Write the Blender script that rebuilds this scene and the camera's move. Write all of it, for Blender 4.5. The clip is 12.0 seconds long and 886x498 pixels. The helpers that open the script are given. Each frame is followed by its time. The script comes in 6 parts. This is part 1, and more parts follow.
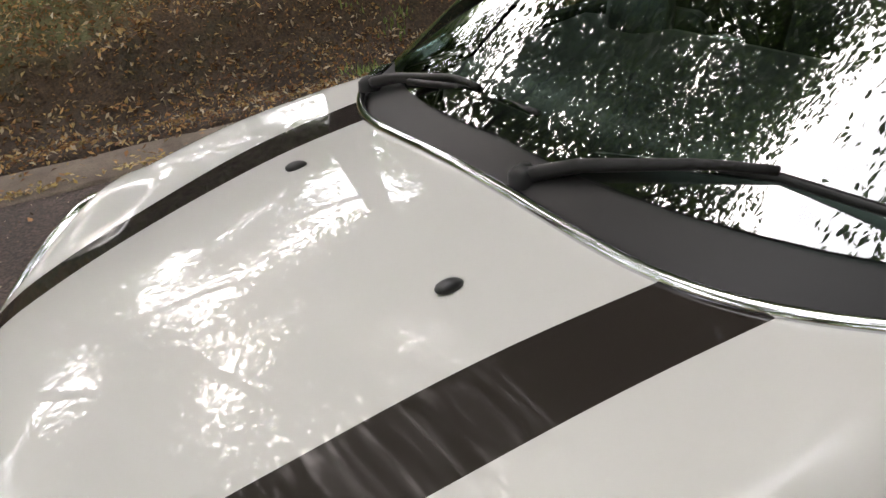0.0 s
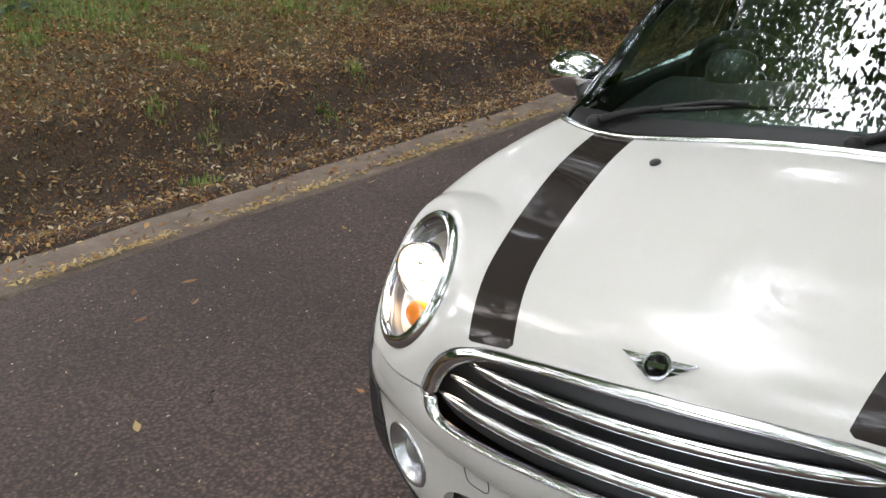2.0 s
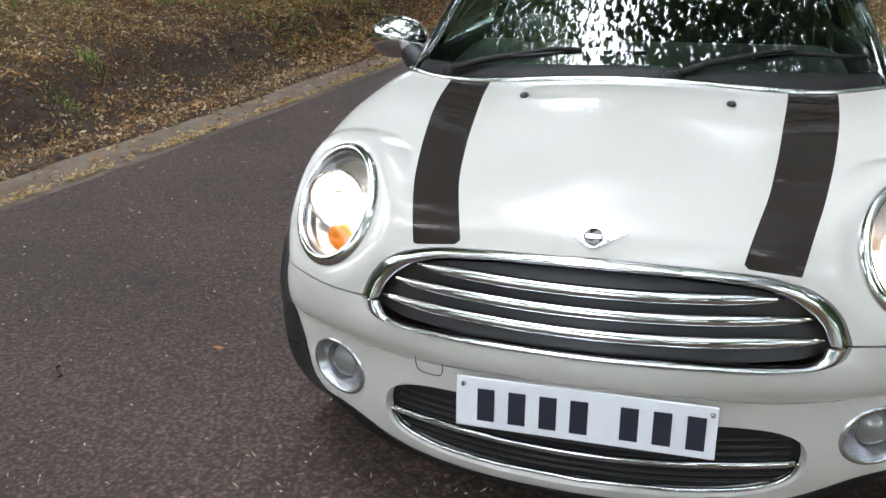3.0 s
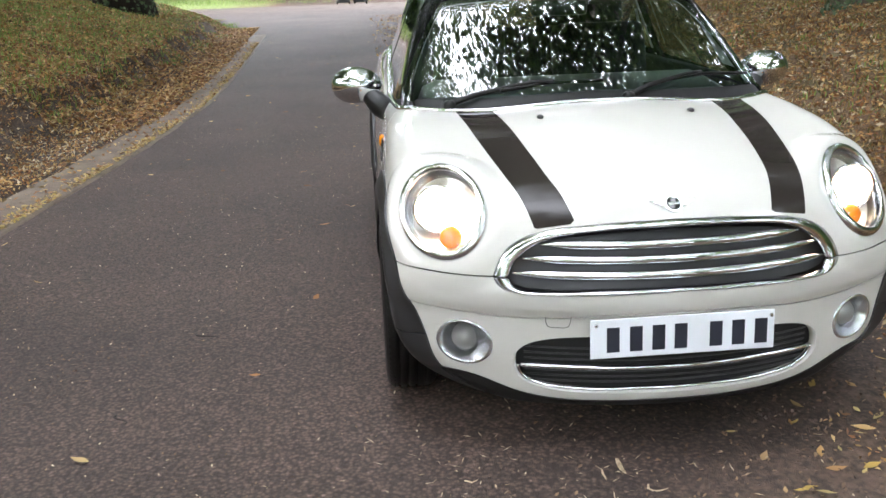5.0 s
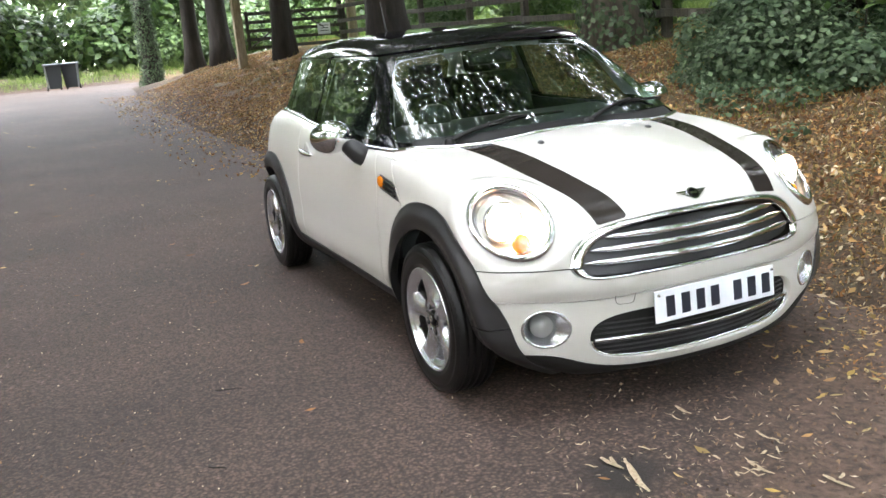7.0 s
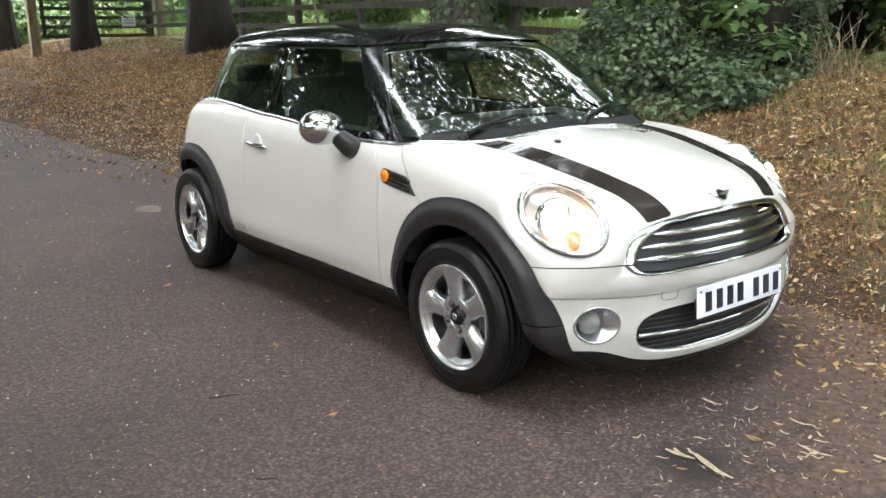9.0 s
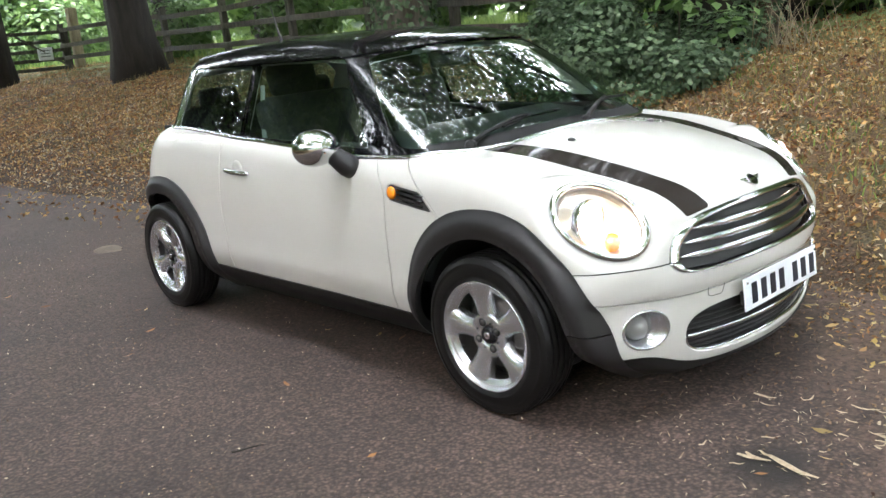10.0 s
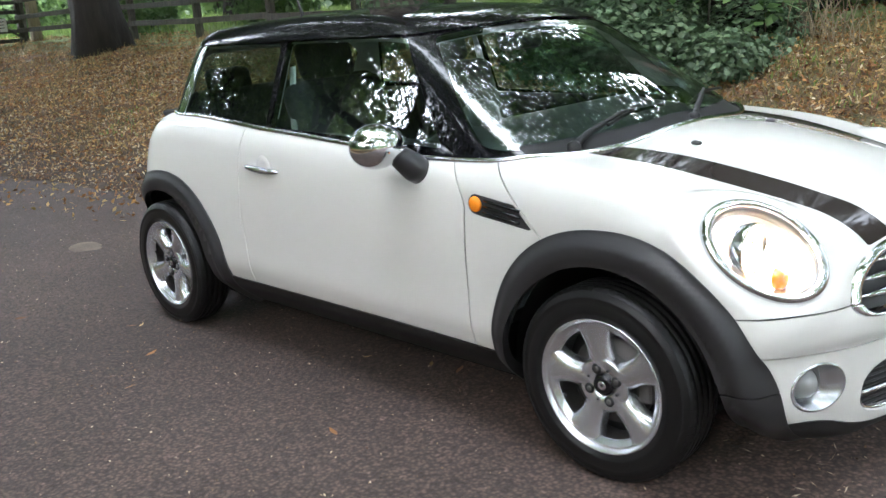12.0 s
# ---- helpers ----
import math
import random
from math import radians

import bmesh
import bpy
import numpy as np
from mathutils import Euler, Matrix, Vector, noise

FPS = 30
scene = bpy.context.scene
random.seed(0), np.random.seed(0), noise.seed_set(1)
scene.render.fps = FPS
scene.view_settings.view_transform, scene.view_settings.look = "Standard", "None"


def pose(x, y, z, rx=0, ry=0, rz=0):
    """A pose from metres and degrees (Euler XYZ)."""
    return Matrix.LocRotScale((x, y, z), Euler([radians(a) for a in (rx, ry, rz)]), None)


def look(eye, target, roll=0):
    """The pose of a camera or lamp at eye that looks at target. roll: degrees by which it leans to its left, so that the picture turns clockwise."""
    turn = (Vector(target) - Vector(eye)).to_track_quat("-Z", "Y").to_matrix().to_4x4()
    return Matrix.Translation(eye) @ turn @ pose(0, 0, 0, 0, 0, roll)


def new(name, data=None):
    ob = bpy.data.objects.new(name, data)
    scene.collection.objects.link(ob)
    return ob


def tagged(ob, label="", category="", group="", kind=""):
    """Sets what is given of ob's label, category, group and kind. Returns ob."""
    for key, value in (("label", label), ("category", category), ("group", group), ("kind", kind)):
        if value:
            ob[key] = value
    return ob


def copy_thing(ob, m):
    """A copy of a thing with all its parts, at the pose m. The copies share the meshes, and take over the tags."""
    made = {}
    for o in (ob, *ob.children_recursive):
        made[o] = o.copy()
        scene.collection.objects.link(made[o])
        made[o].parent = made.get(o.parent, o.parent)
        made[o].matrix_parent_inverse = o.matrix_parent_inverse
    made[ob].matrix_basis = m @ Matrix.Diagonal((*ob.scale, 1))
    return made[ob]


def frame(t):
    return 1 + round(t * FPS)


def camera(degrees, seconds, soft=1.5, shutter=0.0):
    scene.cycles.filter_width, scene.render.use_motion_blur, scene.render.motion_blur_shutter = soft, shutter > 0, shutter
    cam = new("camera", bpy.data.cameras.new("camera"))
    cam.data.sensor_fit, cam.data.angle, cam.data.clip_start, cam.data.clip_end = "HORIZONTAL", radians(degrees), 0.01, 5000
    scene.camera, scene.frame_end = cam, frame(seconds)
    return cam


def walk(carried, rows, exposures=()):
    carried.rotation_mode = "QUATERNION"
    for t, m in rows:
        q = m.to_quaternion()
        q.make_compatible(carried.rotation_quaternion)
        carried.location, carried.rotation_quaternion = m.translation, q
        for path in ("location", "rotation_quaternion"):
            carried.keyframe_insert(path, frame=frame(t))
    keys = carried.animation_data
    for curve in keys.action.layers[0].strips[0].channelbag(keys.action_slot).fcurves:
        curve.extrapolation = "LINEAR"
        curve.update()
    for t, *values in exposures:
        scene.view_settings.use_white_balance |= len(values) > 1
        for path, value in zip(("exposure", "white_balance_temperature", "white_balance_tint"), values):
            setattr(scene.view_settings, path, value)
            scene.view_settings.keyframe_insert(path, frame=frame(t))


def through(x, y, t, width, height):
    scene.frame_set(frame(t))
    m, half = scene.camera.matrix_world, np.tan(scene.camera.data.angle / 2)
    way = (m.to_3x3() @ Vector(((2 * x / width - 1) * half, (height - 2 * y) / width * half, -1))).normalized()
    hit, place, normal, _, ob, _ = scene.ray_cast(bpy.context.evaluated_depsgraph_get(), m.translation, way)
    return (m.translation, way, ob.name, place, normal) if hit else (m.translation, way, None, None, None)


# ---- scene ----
cam = camera(53.3, 12.0)
PATH = [
    (0, (0.383, 1.065, 1.42), (-0.382, -0.552, 0.526), -7.6),
    (0.5, (0.809, 0.952, 1.464), (-0.119, -0.564, 0.546), -5.9),
    (1, (1.199, 0.842, 1.498), (-0.018, -0.5, 0.652), -5.1),
    (1.5, (1.535, 0.649, 1.439), (0.143, -0.605, 0.738), -2.5),
    (2, (1.805, 0.489, 1.439), (0.298, -0.635, 0.755), -3.3),
    (2.5, (2.083, 0.336, 1.387), (0.403, -0.515, 0.715), -2.2),
    (3, (2.269, 0.169, 1.344), (0.465, -0.349, 0.655), -0.5),
    (3.5, (2.457, -0.084, 1.339), (0.613, -0.441, 0.652), -0.9),
    (3.7, (2.523, -0.125, 1.329), (0.649, -0.369, 0.674), -1.8),
    (5.3, (2.986, -1.032, 1.381), (1.079, -0.79, 0.832), -1.3),
    (5.5, (3.039, -1.155, 1.359), (1.133, -0.838, 0.843), -1.0),
    (6, (3.151, -1.432, 1.401), (1.27, -0.971, 0.901), -1.5),
    (6.5, (3.088, -1.708, 1.351), (1.248, -1.085, 0.874), -4.2),
    (7, (3.046, -2.011, 1.378), (1.257, -1.252, 0.904), -5.1),
    (7.2, (3.053, -2.131, 1.381), (1.301, -1.288, 0.91), -4.9),
    (8.8, (2.566, -2.706, 1.344), (0.986, -1.574, 0.87), -1.4),
    (9, (2.507, -2.78, 1.354), (0.969, -1.593, 0.878), -0.9),
    (9.5, (2.363, -2.863, 1.365), (0.886, -1.605, 0.879), -0.6),
    (10, (2.14, -2.87, 1.367), (0.69, -1.577, 0.891), -5.7),
    (10.5, (1.985, -2.912, 1.377), (0.558, -1.595, 0.898), -5.7),
    (11, (1.802, -2.984, 1.387), (0.463, -1.584, 0.89), -4.2),
    (11.5, (1.624, -2.942, 1.38), (0.288, -1.537, 0.891), -4.4),
    (12, (1.37, -2.743, 1.375), (-0.006, -1.388, 0.856), -4.2),
]
EXPOSURE = [(0.0, 1.92, 6950, 18), (1.0, 1.94, 6800, 17), (2.0, 2.31, 6600, 15), (3.5, 2.47, 6200, 13), (5.5, 2.92, 6450, 13), (7.0, 3.06, 6500, 13), (9.5, 3.09, 6450, 12), (12.0, 3.05, 6080, 11)]
walk(cam, [(t, look(eye, aim, roll)) for t, eye, aim, roll in PATH], EXPOSURE)

# ================= light =================
world = bpy.data.worlds.new("world")
scene.world = world
world.use_nodes = True
sky = world.node_tree.nodes.new("ShaderNodeTexSky")
sky.sky_type = "NISHITA"
sky.sun_disc = False
SUN_EL, SUN_AZ = 46, -82
sky.sun_elevation = radians(SUN_EL)
sky.sun_rotation = radians(90 - SUN_AZ)
sky.air_density, sky.dust_density, sky.ozone_density = 1.0, 3.0, 1.0
wn, wl = world.node_tree.nodes, world.node_tree.links
veil = wn.new("ShaderNodeMix")
veil.data_type = "RGBA"
veil.inputs[0].default_value = 0.55
veil.inputs[7].default_value = (25.0, 26.2, 27.5, 1)
wl.new(sky.outputs[0], veil.inputs[6])
wl.new(veil.outputs[2], wn["Background"].inputs[0])
wn["Background"].inputs[1].default_value = 0.14
sun = new("sun", bpy.data.lights.new("sun", "SUN"))
sun.data.energy = 0.8
sun.data.angle = radians(55)
sun.data.color = (1.0, 0.95, 0.88)
sun_to = Vector((math.cos(radians(SUN_EL)) * math.cos(radians(SUN_AZ)), math.cos(radians(SUN_EL)) * math.sin(radians(SUN_AZ)), math.sin(radians(SUN_EL))))
sun.matrix_world = look(sun_to * 50, (0, 0, 0))

# ================= materials =================
def material(name, color=(0.5, 0.5, 0.5), rough=0.5, metal=0.0, coat=0.0, emit=None, strength=0.0):
    m = bpy.data.materials.new(name)
    m.use_nodes = True
    b = m.node_tree.nodes["Principled BSDF"]
    b.inputs["Base Color"].default_value = (*color, 1)
    b.inputs["Roughness"].default_value = rough
    b.inputs["Metallic"].default_value = metal
    b.inputs["Coat Weight"].default_value = coat
    b.inputs["Coat Roughness"].default_value = 0.02
    if emit:
        b.inputs["Emission Color"].default_value = (*emit, 1)
        b.inputs["Emission Strength"].default_value = strength
    return m


def nodes_of(m):
    return m.node_tree.nodes, m.node_tree.links, m.node_tree.nodes["Principled BSDF"]


paint = material("ivory_paint", (0.505, 0.495, 0.457), 0.5, coat=1.0)
paint.node_tree.nodes["Principled BSDF"].inputs["Specular IOR Level"].default_value = 0.0
paint.node_tree.nodes["Principled BSDF"].inputs["Coat IOR"].default_value = 1.52
# the arch trim's black plastic, coloured darker for the shade low on the car
skirt_shade_black = material("shaded_skirt_plastic", (0.010, 0.0095, 0.009), 0.55)
skirt_shade_black.node_tree.nodes["Principled BSDF"].inputs["Specular IOR Level"].default_value = 0.3
stripe_black = material("black_stripe", (0.024, 0.020, 0.0175), 0.5, coat=0.42)
stripe_black.node_tree.nodes["Principled BSDF"].inputs["Specular IOR Level"].default_value = 0.0
stripe_black.node_tree.nodes["Principled BSDF"].inputs["Coat Roughness"].default_value = 0.05
gloss_black = material("gloss_black", (0.006, 0.006, 0.007), 0.3, coat=0.85)
gloss_black.node_tree.nodes["Principled BSDF"].inputs["Specular IOR Level"].default_value = 0.0
plastic = material("black_plastic", (0.017, 0.0165, 0.017), 0.42)
plastic.node_tree.nodes["Principled BSDF"].inputs["Specular IOR Level"].default_value = 0.5
scuttle_plastic = material("scuttle_plastic", (0.016, 0.0155, 0.0155), 0.45)
scuttle_plastic.node_tree.nodes["Principled BSDF"].inputs["Specular IOR Level"].default_value = 0.2
dark = material("dark_void", (0.008, 0.008, 0.008), 0.8)
chrome = material("chrome", (0.66, 0.67, 0.69), 0.06, 1.0)
rubber = material("tyre_rubber", (0.006, 0.0058, 0.0058), 0.40)
rubber.node_tree.nodes["Principled BSDF"].inputs["Specular IOR Level"].default_value = 0.26
alloy = material("silver_alloy", (0.58, 0.59, 0.61), 0.25, 0.88)
glass = bpy.data.materials.new("tinted_glass")
glass.use_nodes = True
nt = glass.node_tree
nt.nodes.remove(nt.nodes["Principled BSDF"])
tr = nt.nodes.new("ShaderNodeBsdfTransparent")
tr.inputs["Color"].default_value = (0.56, 0.69, 0.64, 1)
gl = nt.nodes.new("ShaderNodeBsdfGlossy")
gl.inputs["Roughness"].default_value = 0.0
gl.inputs["Color"].default_value = (1, 1, 1, 1)
lw = nt.nodes.new("ShaderNodeLayerWeight")
pw = nt.nodes.new("ShaderNodeMath")
pw.operation = "POWER"
pw.inputs[1].default_value = 4.0
fr = nt.nodes.new("ShaderNodeMath")
fr.operation = "MULTIPLY_ADD"
fr.inputs[1].default_value = 0.85
fr.inputs[2].default_value = 0.13
lw.inputs["Blend"].default_value = 0.5
nt.links.new(lw.outputs["Facing"], pw.inputs[0])
nt.links.new(pw.outputs[0], fr.inputs[0])
mx = nt.nodes.new("ShaderNodeMixShader")
nt.links.new(fr.outputs[0], mx.inputs[0])
nt.links.new(tr.outputs[0], mx.inputs[1])
nt.links.new(gl.outputs[0], mx.inputs[2])
nt.links.new(mx.outputs[0], nt.nodes["Material Output"].inputs[0])
clear = glass.copy()
clear.name = "clear_lens"
clear.node_tree.nodes["Transparent BSDF"].inputs["Color"].default_value = (0.95, 0.95, 0.95, 1)
reflector = material("reflector", (0.80, 0.78, 0.74), 0.42, 0.95)
lamp_grey = material("lamp_grey", (0.20, 0.20, 0.20), 0.35, 0.6)
bulb_glow = material("bulb_glow", (1, 0.9, 0.7), 0.3, emit=(1.0, 0.76, 0.50), strength=5.5)
amber = material("amber_lens", (0.85, 0.25, 0.01), 0.15, coat=0.6)
fog_glass = material("fog_glass", (0.19, 0.19, 0.18), 0.12, coat=1.0)
satin = material("satin_silver", (0.52, 0.53, 0.55), 0.26, 0.9)
plate_white = material("plate_white", (0.72, 0.74, 0.78), 0.4)
ink = material("dark_ink", (0.015, 0.018, 0.03), 0.4)
trim_grey = material("trim_grey", (0.36, 0.38, 0.38), 0.8)
seat_cloth = material("seat_cloth", (0.02, 0.02, 0.022), 0.9)
mirror_glass = material("mirror_glass", (0.9, 0.9, 0.9), 0.01, 1.0)
brake = material("brake_steel", (0.09, 0.085, 0.08), 0.55, 0.6)


def link_noise(m, scale, detail=4.0, rough=0.6, coords="Object"):
    n, l, b = nodes_of(m)
    tc = n.new("ShaderNodeTexCoord")
    t = n.new("ShaderNodeTexNoise")
    t.inputs["Scale"].default_value = scale
    t.inputs["Detail"].default_value = detail
    t.inputs["Roughness"].default_value = rough
    l.new(tc.outputs[coords], t.inputs["Vector"])
    return t


def ramp(m, source, stops):
    n, l, b = nodes_of(m)
    r = n.new("ShaderNodeValToRGB")
    e = r.color_ramp.elements
    while len(e) < len(stops):
        e.new(0.5)
    for k, (p, c) in enumerate(stops):
        e[k].position = p
        e[k].color = (*c, 1)
    l.new(source, r.inputs[0])
    return r


def mix(m, fac, a, b2, mode="MIX"):
    n, l, b = nodes_of(m)
    x = n.new("ShaderNodeMix")
    x.data_type = "RGBA"
    x.blend_type = mode
    for sock, val in ((x.inputs[0], fac), (x.inputs[6], a), (x.inputs[7], b2)):
        if isinstance(val, (int, float)):
            sock.default_value = val
        elif isinstance(val, tuple):
            sock.default_value = (*val, 1)
        else:
            l.new(val, sock)
    return x.outputs[2]


def bump(m, source, strength, distance=0.01, after=None):
    n, l, b = nodes_of(m)
    u = n.new("ShaderNodeBump")
    u.inputs["Strength"].default_value = strength
    u.inputs["Distance"].default_value = distance
    l.new(source, u.inputs["Height"])
    if after is not None:
        l.new(after, u.inputs["Normal"])
    l.new(u.outputs[0], b.inputs["Normal"])
    return u.outputs[0]


def leaf_material(name, stops, rough=0.6, through=0.35):
    """Leaves that differ one by one and let some light through."""
    m = material(name, stops[0], rough)
    n, l, b = nodes_of(m)
    g = n.new("ShaderNodeNewGeometry")
    r = ramp(m, g.outputs["Random Per Island"], [(k / max(len(stops) - 1, 1), c) for k, c in enumerate(stops)])
    l.new(r.outputs[0], b.inputs["Base Color"])
    if through:
        t = n.new("ShaderNodeBsdfTranslucent")
        l.new(r.outputs[0], t.inputs["Color"])
        x = n.new("ShaderNodeMixShader")
        x.inputs[0].default_value = through
        l.new(b.outputs[0], x.inputs[1])
        l.new(t.outputs[0], x.inputs[2])
        l.new(x.outputs[0], n["Material Output"].inputs[0])
    return m


asphalt = material("asphalt", (0.06, 0.055, 0.05), 0.8)
n_, l_, b_ = nodes_of(asphalt)
fine, mid, wide = link_noise(asphalt, 190, 3), link_noise(asphalt, 34, 4), link_noise(asphalt, 0.55, 5)
vor = n_.new("ShaderNodeTexVoronoi")
vor.inputs["Scale"].default_value = 78
l_.new(n_["Texture Coordinate"].outputs["Object"], vor.inputs["Vector"])
stone = ramp(asphalt, vor.outputs["Color"], [(0.0, (0.046, 0.033, 0.028)), (0.5, (0.066, 0.048, 0.041)), (0.88, (0.088, 0.065, 0.056)), (1.0, (0.19, 0.147, 0.126))])
patch = ramp(asphalt, wide.outputs[0], [(0.35, (0.62, 0.58, 0.56)), (0.65, (1.15, 1.10, 1.06))])
grime = ramp(asphalt, mid.outputs[0], [(0.3, (0.60, 0.57, 0.54)), (0.7, (1.22, 1.22, 1.22))])
col = mix(asphalt, 1.0, stone.outputs[0], patch.outputs[0], "MULTIPLY")
col = mix(asphalt, 1.0, col, grime.outputs[0], "MULTIPLY")
pits = n_.new("ShaderNodeTexVoronoi")
pits.inputs["Scale"].default_value = 68
l_.new(n_["Texture Coordinate"].outputs["Object"], pits.inputs["Vector"])
# shade of the grain put into the colour: stone tops lighter, crevices darker
pit_shade = ramp(asphalt, pits.outputs["Distance"], [(0.18, (1.42, 1.33, 1.27)), (0.66, (0.46, 0.41, 0.375))])
col = mix(asphalt, 1.0, col, pit_shade.outputs[0], "MULTIPLY")
# soil trodden onto the edge of the lane, and a damp hollow
sp_ = n_.new("ShaderNodeSeparateXYZ")
l_.new(n_["Texture Coordinate"].outputs["Object"], sp_.inputs[0])


def calc(op, a, b2, c=0.0):
    q = n_.new("ShaderNodeMath")
    q.operation = op
    for k, v in enumerate((a, b2, c)):
        if isinstance(v, (int, float)):
            q.inputs[k].default_value = v
        else:
            l_.new(v, q.inputs[k])
    return q.outputs[0]


blot = link_noise(asphalt, 4.5, 6, 0.7)
edge_s = calc("MULTIPLY_ADD", sp_.outputs["X"], 1.25, calc("ADD", sp_.outputs["Y"], -1.75))
edge_s = calc("MULTIPLY_ADD", blot.outputs[0], 1.7, edge_s)
soil_mask = ramp(asphalt, edge_s, [(0.0, (0, 0, 0)), (0.55, (0.8, 0.8, 0.8))])
soil_tone = ramp(asphalt, mid.outputs[0], [(0.35, (0.036, 0.021, 0.015)), (0.65, (0.13, 0.083, 0.058))])
col = mix(asphalt, soil_mask.outputs[0], col, soil_tone.outputs[0])
dx_, dy_ = calc("ADD", sp_.outputs["X"], -0.97), calc("ADD", sp_.outputs["Y"], 0.60)
far_ = calc("SQRT", calc("MULTIPLY_ADD", dx_, dx_, calc("MULTIPLY", dy_, dy_)), 0.0)
far_ = calc("MULTIPLY_ADD", blot.outputs[0], 0.16, far_)
damp = ramp(asphalt, far_, [(0.15, (1, 1, 1)), (0.25, (0, 0, 0))])
col = mix(asphalt, damp.outputs[0], col, (0.012, 0.008, 0.006))
l_.new(col, b_.inputs["Base Color"])
nb = bump(asphalt, pits.outputs["Distance"], -1.0, 0.012)
nb = bump(asphalt, mid.outputs[0], 0.55, 0.012, nb)
bump(asphalt, fine.outputs[0], 0.7, 0.006, nb)

litter = material("leaf_soil", (0.08, 0.05, 0.03), 0.95)
n_, l_, b_ = nodes_of(litter)
fine, mid, wide = link_noise(litter, 60, 5), link_noise(litter, 9, 5), link_noise(litter, 0.7, 4)
soilc = ramp(litter, fine.outputs[0], [(0.3, (0.024, 0.017, 0.013)), (0.55, (0.062, 0.042, 0.030)), (0.75, (0.15, 0.10, 0.066))])
brown = ramp(litter, mid.outputs[0], [(0.35, (0.6, 0.55, 0.5)), (0.65, (1.2, 1.1, 0.95))])
col = mix(litter, 1.0, soilc.outputs[0], brown.outputs[0], "MULTIPLY")
geo = n_.new("ShaderNodeTexCoord")
sepx = n_.new("ShaderNodeSeparateXYZ")
l_.new(geo.outputs["Object"], sepx.inputs[0])
tan_ = ramp(litter, fine.outputs[0], [(0.3, (0.034, 0.018, 0.009)), (0.5, (0.095, 0.054, 0.024)), (0.72, (0.21, 0.130, 0.060))])
olive = ramp(litter, fine.outputs[0], [(0.3, (0.030, 0.034, 0.013)), (0.7, (0.115, 0.118, 0.045))])
spots = link_noise(litter, 2.2, 6, 0.7)
spot_mask = ramp(litter, spots.outputs[0], [(0.48, (0, 0, 0)), (0.62, (0.8, 0.8, 0.8))])
rough_ground = mix(litter, spot_mask.outputs[0], tan_.outputs[0], olive.outputs[0])
near_side = n_.new("ShaderNodeMapRange")
near_side.inputs["From Min"].default_value = 1.0
near_side.inputs["From Max"].default_value = 2.0
l_.new(sepx.outputs["Y"], near_side.inputs["Value"])
col = mix(litter, near_side.outputs[0], col, rough_ground)
far_side = n_.new("ShaderNodeMapRange")
far_side.inputs["From Min"].default_value = -4.1
far_side.inputs["From Max"].default_value = -5.2
l_.new(sepx.outputs["Y"], far_side.inputs["Value"])
col = mix(litter, far_side.outputs[0], col, rough_ground)
away = n_.new("ShaderNodeMath")
away.operation = "ABSOLUTE"
addy = n_.new("ShaderNodeMath")
addy.operation = "ADD"
addy.inputs[1].default_value = 0.2
l_.new(sepx.outputs["Y"], addy.inputs[0])
l_.new(addy.outputs[0], away.inputs[0])
spot = n_.new("ShaderNodeMath")
spot.operation = "MULTIPLY_ADD"
l_.new(wide.outputs[0], spot.inputs[0])
spot.inputs[1].default_value = 3.5
l_.new(away.outputs[0], spot.inputs[2])
green = ramp(litter, spot.outputs[0], [(0.0, (0, 0, 0)), (1.0, (1, 1, 1))])
rng_map = n_.new("ShaderNodeMapRange")
rng_map.inputs["From Min"].default_value = 6.4
rng_map.inputs["From Max"].default_value = 8.2
l_.new(spot.outputs[0], rng_map.inputs["Value"])
turf = ramp(litter, mid.outputs[0], [(0.3, (0.07, 0.10, 0.025)), (0.7, (0.19, 0.235, 0.07))])
col = mix(litter, rng_map.outputs[0], col, turf.outputs[0])
l_.new(col, b_.inputs["Base Color"])
bump(litter, fine.outputs[0], 0.9, 0.03)

concrete = material("concrete", (0.25, 0.22, 0.19), 0.9)
n_, l_, b_ = nodes_of(concrete)
fine, mid = link_noise(concrete, 120, 5), link_noise(concrete, 5, 5)
c1 = ramp(concrete, fine.outputs[0], [(0.3, (0.105, 0.083, 0.066)), (0.7, (0.205, 0.168, 0.134))])
c2 = ramp(concrete, mid.outputs[0], [(0.3, (0.55, 0.5, 0.45)), (0.7, (1.1, 1.05, 1.0))])
l_.new(mix(concrete, 1.0, c1.outputs[0], c2.outputs[0], "MULTIPLY"), b_.inputs["Base Color"])
bump(concrete, fine.outputs[0], 0.6, 0.006)


def wood_material(name, a, b2, scale=14):
    m = material(name, a, 0.85)
    n, l, b = nodes_of(m)
    t = link_noise(m, scale, 6, 0.65)
    mp = n.new("ShaderNodeMapping")
    mp.inputs["Scale"].default_value = (1.0, 1.0, 0.18)
    l.new(n["Texture Coordinate"].outputs["Object"], mp.inputs[0])
    l.new(mp.outputs[0], t.inputs["Vector"])
    r = ramp(m, t.outputs[0], [(0.3, a), (0.7, b2)])
    l.new(r.outputs[0], b.inputs["Base Color"])
    bump(m, t.outputs[0], 1.0, 0.03)
    return m


